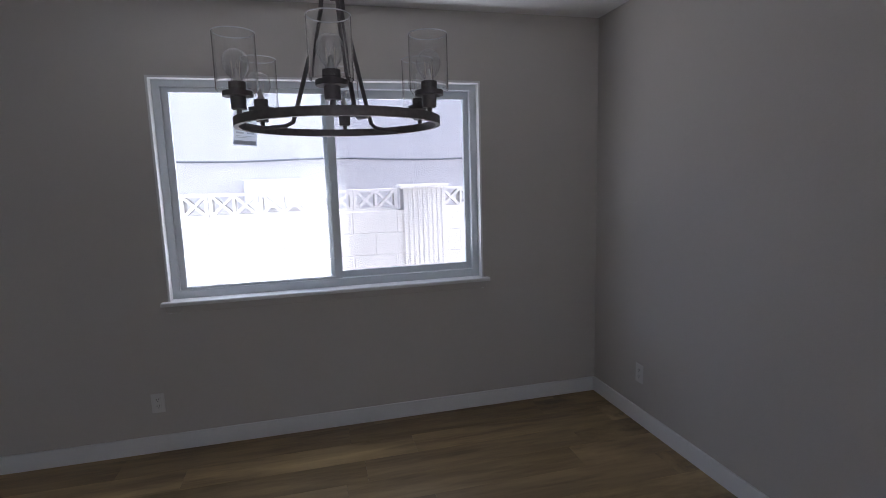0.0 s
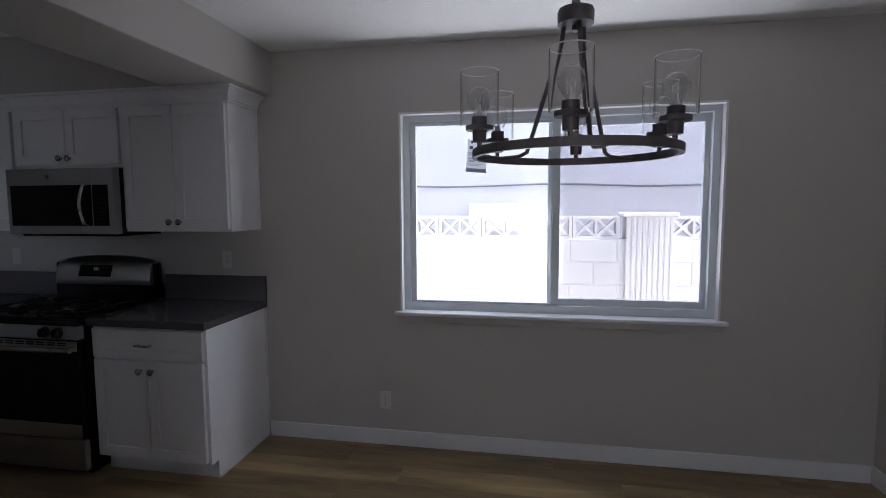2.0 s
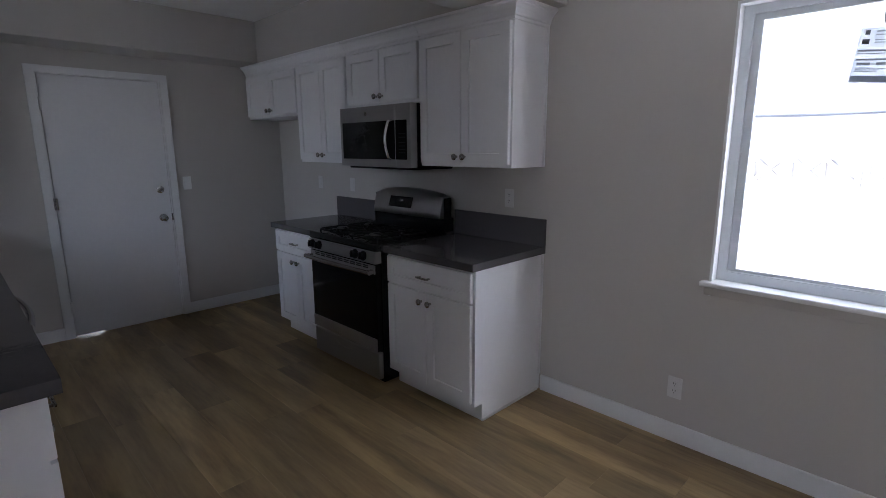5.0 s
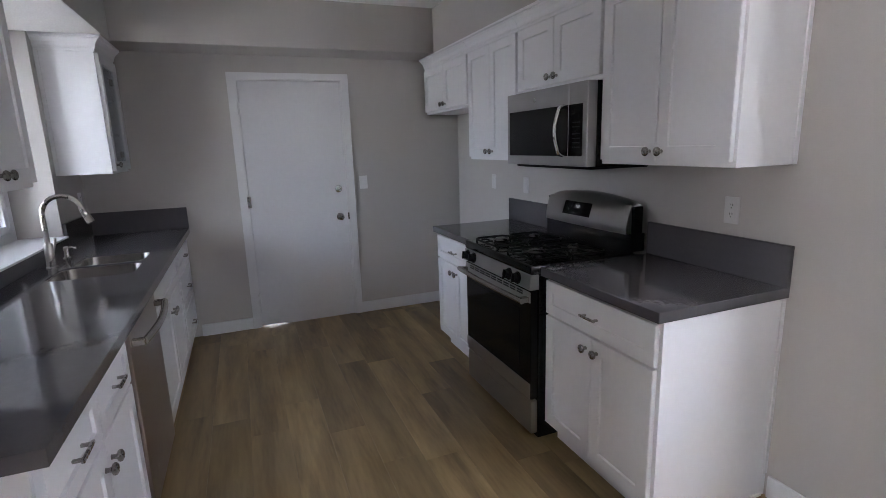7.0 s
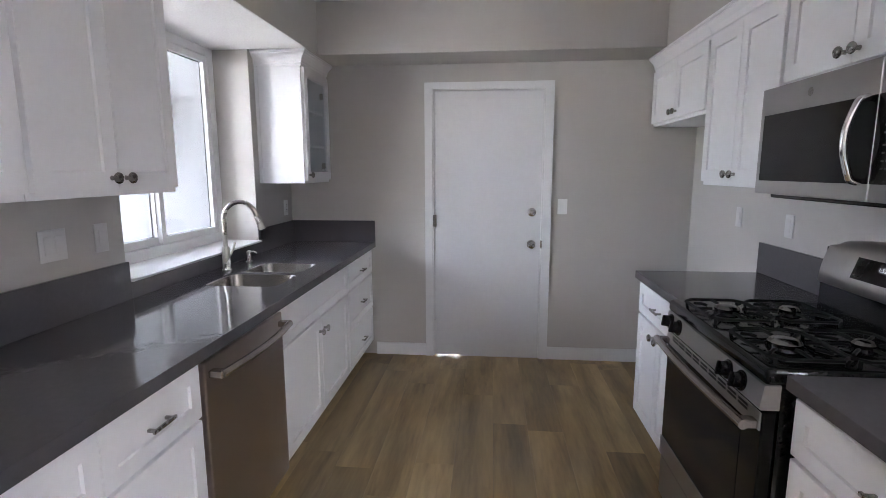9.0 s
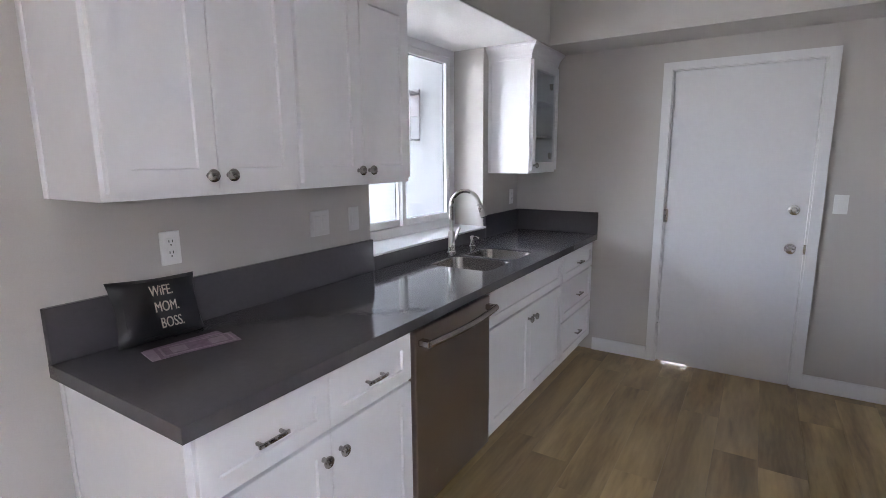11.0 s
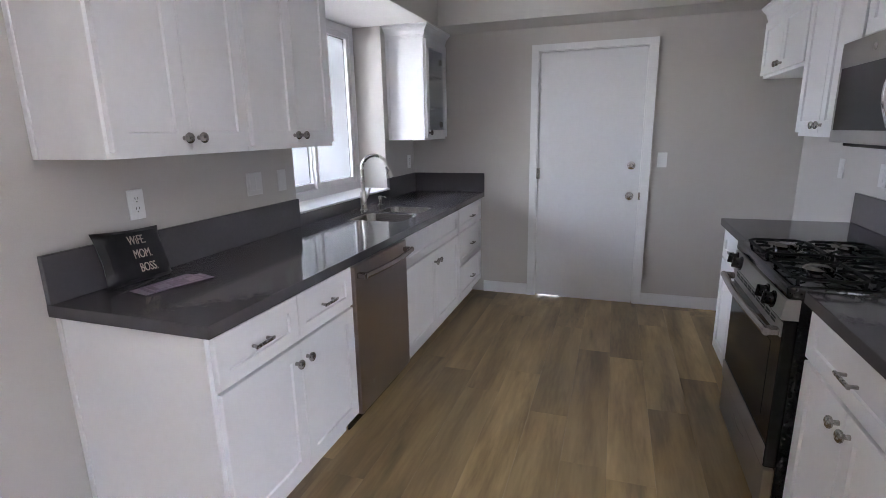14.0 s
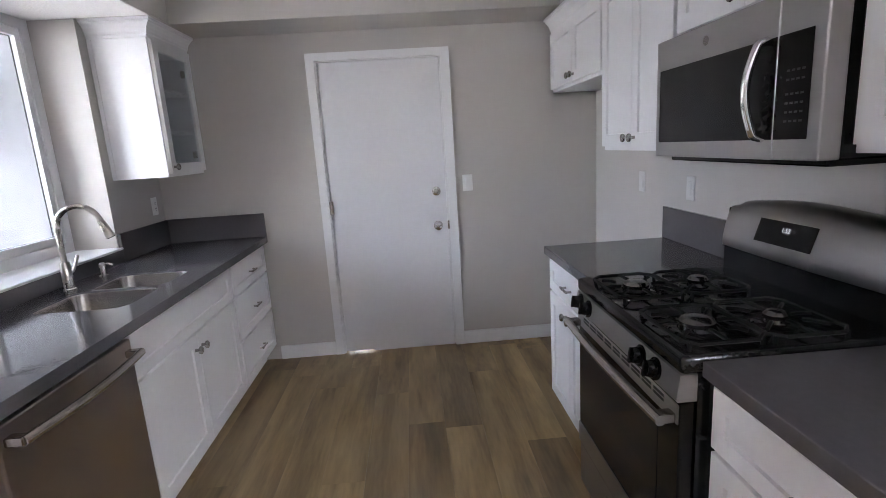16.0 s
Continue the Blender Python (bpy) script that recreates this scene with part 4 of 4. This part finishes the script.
# ---- things on the counter ----
def cushion(w, h, t, n=14):
    """A soft flat pouch that lies in the local xz plane and looks to -y."""
    bm = bmesh.new()
    g = {}
    for s in (-1, 1):
        for i in range(n + 1):
            for j in range(n + 1):
                u, v = 2 * i / n - 1, 2 * j / n - 1
                pinch = 1 - 0.10 * (1 - abs(v) ** 1.5) * abs(u) ** 4
                pinch2 = 1 - 0.06 * (1 - abs(u) ** 1.5) * abs(v) ** 4
                puff = max(0.0, (1 - u ** 4) * (1 - v ** 4)) ** 0.5
                wr = noise.noise(Vector((u * 3, v * 3, s))) * 0.006 * puff
                edge = max(abs(u), abs(v)) > 0.999
                key = (i, j, 0 if edge else s)
                if key not in g:
                    g[key] = bm.verts.new((w / 2 * u * pinch, s * (t / 2 * puff + wr) if not edge else 0.0, h / 2 * v * pinch2))
    for s in (-1, 1):
        for i in range(n):
            for j in range(n):
                q = [g.get((a, b, s)) or g[(a, b, 0)] for a, b in ((i, j), (i + 1, j), (i + 1, j + 1), (i, j + 1))]
                bm.faces.new(q)
    return bm


pl = thing("cosmetic_pouch", pose(2.952, -2.90, 0.910, 0, 0, 0), "black satin pouch with pale gold lettering leaning on the backsplash", "pouch")
lean = pose(0, -0.036, 0.100, 0, 0, 184) @ pose(0, 0, 0, -17, 4, 0)
pouch = part("pouch_body", cushion(0.292, 0.205, 0.062), SATIN, pl, m=lean, smooth=True)
for words, z, dx in (("WiFE.", 0.052, -0.012), ("MOM.", 0.000, -0.004), ("BOSS.", -0.052, 0.004)):
    letters(words, 0.047, GOLD, pouch, pose(dx + 0.012, -0.0345, z, 90, 0, 0) @ Matrix.Diagonal((0.66, 1.0, 1.0, 1.0)), "lettering", 0.001, "pale gold lettering")
mg = thing("leaflet", pose(2.940, -2.80, 0.910, 0, 0, -6), "mauve printed leaflets fanned on the worktop", "leaflet")
for i, (dx, dy, a) in enumerate(((0, 0, 0), (0.015, 0.022, -5), (-0.01, 0.035, -10))):
    part("sheet", box(-0.115, 0.115, -0.050, 0.050, 0.0004 + 0.0022 * i, 0.0022 + 0.0022 * i), PAPER if i % 2 == 0 else PAPERW, mg, m=pose(dx, dy, 0, 0, 0, a))
part("print_border", slab((-0.104, 0.104), (-0.042, 0.042), [(-0.098, 0.098, -0.036, 0.036)], lambda u, v: (u, v, 0.0067), (0, 0, 0.0004)), PAPERW, mg, "pale printed border", m=pose(-0.01, 0.035, 0, 0, 0, -10))
for x, w in ((-0.060, 0.050), (0.0, 0.036), (0.055, 0.044)):
    part("print_bar", box(x - w / 2, x + w / 2, -0.026, 0.024, 0.0067, 0.0071), PAPERW if w > 0.04 else PAPER, mg, m=pose(-0.01, 0.035, 0, 0, 0, -10))

# ---- chandelier ----
CX, CY, GROW = 4.980, -1.555, 1.04
DROP = -0.024
TOP = (DCEIL - DROP) / GROW
ch = thing("chandelier", Matrix.Translation((CX, CY, DROP)) @ Matrix.Diagonal((GROW, GROW, GROW, 1)), "dark bronze ring chandelier with six clear glass shades", "chandelier")
R = 0.262
part("ring", lathe([(R - 0.006, 1.613), (R + 0.006, 1.613), (R + 0.006, 1.634), (R - 0.006, 1.634), (R - 0.006, 1.613)], 64), BRONZE, ch, smooth=True)
part("hub", lathe([(0.0, 1.952), (0.030, 1.952), (0.046, 1.954), (0.047, 1.984), (0.044, 1.992), (0.012, 1.998), (0.010, 2.030), (0.0, 2.030)], 28), BRONZE, ch, smooth=True)
part("finial", box(-0.010, 0.010, -0.010, 0.010, 1.938, 1.9515, 0.002), BRONZE, ch)
for k in range(3):
    a = radians(44 + 120 * k)
    c, s = math.cos(a), math.sin(a)
    pts = [(c * 0.030, s * 0.030, 1.956), (c * 0.036, s * 0.036, 1.915), (c * 0.105, s * 0.105, 1.70), (c * 0.128, s * 0.128, 1.632), (c * 0.150, s * 0.150, 1.622), (c * 0.20, s * 0.20, 1.619), (c * (R - 0.006), s * (R - 0.006), 1.622)]
    part("stay_rod", sweep(pts, 0.0058, 8), BRONZE, ch, smooth=True)
for k in range(6):
    a = radians(24 + 60 * k)
    m = pose(R * math.cos(a), R * math.sin(a), 0)
    sk = part("socket", lathe([(0.0, 1.6342), (0.006, 1.6342), (0.006, 1.645), (0.017, 1.646), (0.018, 1.674), (0.035, 1.675), (0.035, 1.686), (0.0195, 1.688), (0.0195, 1.708), (0.0, 1.708)], 20), BRONZE, ch, smooth=True, m=m)
    part("shade", lathe([(0.0480, 1.6875), (0.0480, 1.8174), (0.0460, 1.8174), (0.0460, 1.6875), (0.0480, 1.6875)], 40), BLOWN, sk, "clear glass cylinder shade", True).visible_shadow = False
    # white paper-like ring puts the window's glint on the clear glass edge
    part("shade_rim_glint", lathe([(0.0457, 1.8176), (0.0483, 1.8176), (0.0483, 1.8202), (0.0457, 1.8202), (0.0457, 1.8176)], 32), STICKER, sk, "white ring standing in for the glint on the glass rim")
    part("bulb", lathe([(0.012, 1.7082), (0.0135, 1.716), (0.022, 1.727), (0.0285, 1.740), (0.0305, 1.752), (0.0285, 1.764), (0.022, 1.775), (0.012, 1.781), (0.0, 1.783)], 24), BULBGLASS, sk, "clear glass bulb", True).visible_shadow = False
    part("filament", sweep([(-0.006, 0, 1.710), (-0.010, 0, 1.755), (-0.003, 0.004, 1.735), (0.003, -0.004, 1.757), (0.009, 0.002, 1.736), (0.010, 0, 1.755), (0.006, 0, 1.710)], 0.0010, 5), FILAMENT, sk)
    part("bulb_stem", lathe([(0.0, 1.7085), (0.010, 1.7085), (0.006, 1.722), (0.003, 1.738), (0.0, 1.739)], 12), PLASTIC, sk, smooth=True)
bmc = bmesh.new()
z = 2.040
k = 0
while z < TOP - 0.05:
    a = radians(90 * (k % 2))
    loop = [(0.010 * math.cos(q) * math.cos(a), 0.010 * math.cos(q) * math.sin(a), z + 0.019 * math.sin(q)) for q in [2 * math.pi * i / 12 for i in range(13)]]
    sweep(loop, 0.0026, 6, bmc)
    z += 0.031
    k += 1
part("chain", bmc, BRONZE, ch, smooth=True)
part("canopy", lathe([(0.0, TOP - 0.05), (0.012, TOP - 0.048), (0.030, TOP - 0.038), (0.062, TOP - 0.022), (0.064, TOP - 0.001), (0.0, TOP - 0.001)], 32), BRONZE, ch, smooth=True)

# ---- outside ----
structure("ground", box(-400, 400, -400, 400, -0.30, -0.055), CONCRETE, "pale concrete side yard and distance", "ground")
WY = 1.52
bw = thing("block_wall", pose(0, WY, 0), "pale painted concrete block wall with an ornamental top course", "wall", kind="structure")
part("mortar_core", box(-3.0, 11.0, 0.004, 0.188, -0.05, 1.232), MORTAR, bw)
blk = bpy.data.meshes.new("block")
b0 = box(-0.196, 0.196, 0.0, 0.20, -0.097, 0.097, 0.004)
b0.to_mesh(blk), b0.free()
blk.materials.append(BLOCK)
orn = bpy.data.meshes.new("ornamental_block")
b0 = slab((-0.198, 0.198), (-0.098, 0.098), [(-0.168, -0.010, -0.075, 0.075), (0.010, 0.168, -0.075, 0.075)], lambda u, v: (u, 0.0, v), (0, 0.14, 0))
for c in (-0.089, 0.089):
    for s in (-1, 1):
        m = Matrix.Translation((c, 0.04, 0)) @ pose(0, 0, 0, 0, -s * math.degrees(math.atan2(0.150, 0.158)), 0)
        tmp = box(-0.108, 0.108, -0.036, 0.036, -0.012, 0.012)
        for v in tmp.verts:
            v.co = m @ v.co
        me = bpy.data.meshes.new("strut")
        tmp.to_mesh(me), tmp.free()
        b0.from_mesh(me)
        bpy.data.meshes.remove(me)
b0.to_mesh(orn), b0.free()
orn.materials.append(BLOCK)
PIL = (5.66, 6.06)
for row in range(6):
    for i in range(22):
        x = 0.6 + i * 0.40 + (0.2 if row % 2 else 0)
        ob = new("block", blk)
        ob.parent, ob.matrix_basis = bw, pose(x, 0.0, 1.132 - row * 0.20)
for i in range(20):
    x = 1.02 + i * 0.40
    if PIL[0] - 0.1 < x < PIL[1] + 0.1:
        continue
    ob = new("ornamental_block", orn)
    ob.parent, ob.matrix_basis = bw, pose(x, 0.02, 1.332)
pil = part("pilaster", box(PIL[0] + 0.01, PIL[1] - 0.01, -0.012, 0.21, -0.05, 1.425), BLOCK, bw, "ribbed block pilaster")
for i in range(9):
    x = PIL[0] + 0.022 + i * 0.0445
    part("rib", box(x - 0.015, x + 0.015, -0.018, -0.0125, -0.05, 1.425, 0.002), BLOCK, pil)
part("cap", box(PIL[0] - 0.025, PIL[1] + 0.025, -0.045, 0.24, 1.4252, 1.461, 0.006), BLOCK, bw, "flat pilaster cap")
nb = thing("neighbour_house", pose(0, 3.4, 0), "pale stucco house wall beyond the block wall", "house", kind="structure")
part("wall", box(-8, 16, 0, 0.2, -0.05, 2.85), STUCCO, nb)
part("eave", box(-8, 16, -0.08, 0.6, 2.85, 2.98), STUCCOW, nb)
BOXGREY = material("pale_box_paint", (0.56, 0.56, 0.58), 0.6, vary=0.04, bump=0.02)
ub = thing("utility_box", pose(4.41, 3.39, 1.42), "pale utility box on the neighbouring wall", "box")
part("box_body", box(-0.327, 0.327, -0.12, -0.001, -0.20, 0.137, 0.01), BOXGREY, ub)
tagged(part("cable", sweep(arc(lambda u: (-2 + 14 * u, 3.36, 1.775 + 0.012 * math.sin(u * 40) + 0.01 * math.sin(u * 17)), 60), 0.012, 6), INK), "thin dark cable strung along the stucco wall", "cable")
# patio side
wing = thing("house_wing", pose(0, 0, 0), "white stucco side wall by the patio, its colour darkened against the daylight", "house", kind="structure")
part("wall", box(-0.1, 0.20, -9.0, SOUTH - 0.301, -0.05, 2.95), DIMSTUCCO, wing)
pf = thing("patio_fence", pose(0, -8.0, 0), "white painted wall at the end of the patio", "wall", kind="structure")
part("wall", box(0.21, 3.7, -0.1, 0.1, -0.05, 1.9), STUCCOW, pf)
lt = thing("wall_lantern", pose(0.201, -3.86, 1.63), "dark metal outdoor wall lantern with clear glass", "wall lamp")
part("backplate", box(0.0, 0.018, -0.055, 0.055, 0.20, 0.42, 0.003), BRONZE, lt)
part("arm", box(0.018, 0.10, -0.012, 0.012, 0.385, 0.405), BRONZE, lt)
part("hood", box(0.03, 0.17, -0.07, 0.07, 0.37, 0.385, 0.003), BRONZE, lt)
part("base", box(0.03, 0.17, -0.07, 0.07, 0.0, 0.014, 0.003), BRONZE, lt)
for x in (0.034, 0.166):
    for y in (-0.066, 0.066):
        part("post", box(x - 0.005, x + 0.005, y - 0.005, y + 0.005, 0.0145, 0.3695), BRONZE, lt)
part("candle_tube", rod((0.1, 0, 0.0145), (0.1, 0, 0.20), 0.028), CLEAR, lt)
part("socket", rod((0.1, 0, 0.22), (0.1, 0, 0.3695), 0.022), BRONZE, lt)

# ---- floor planks ----
PW, PL = 0.196, 1.22
pk = bpy.data.meshes.new("plank")
b0 = box(0.0003, PL - 0.0003, 0.0003, PW - 0.0003, -0.0038, 0.0, 0.0004)
b0.to_mesh(pk), b0.free()
pk.materials.append(WOOD)
rng_ = random.Random(4)
# where an end joint lies in some rows, counted from the window wall
JOINTS = {7: 1.056, 8: 0.689, 10: 0.545}
x_min, x_max = -0.148, EAST - 0.001
for row in range(int((-0.05 - BACK) / PW) + 1):
    y = -0.05 - row * PW
    x = JOINTS.get(row, PL * rng_.random()) - PL
    while x < x_max:
        a, b = max(x, 3.951 if y < SOUTH - 0.15 else x_min), min(x + PL, x_max)
        if b - a > 0.02:
            ob = new("plank", pk)
            ob.parent = floor
            ob.matrix_basis = Matrix.Translation((a, max(y, BACK), 0)) @ Matrix.Diagonal(((b - a) / PL, 1, 1, 1))
        x += PL
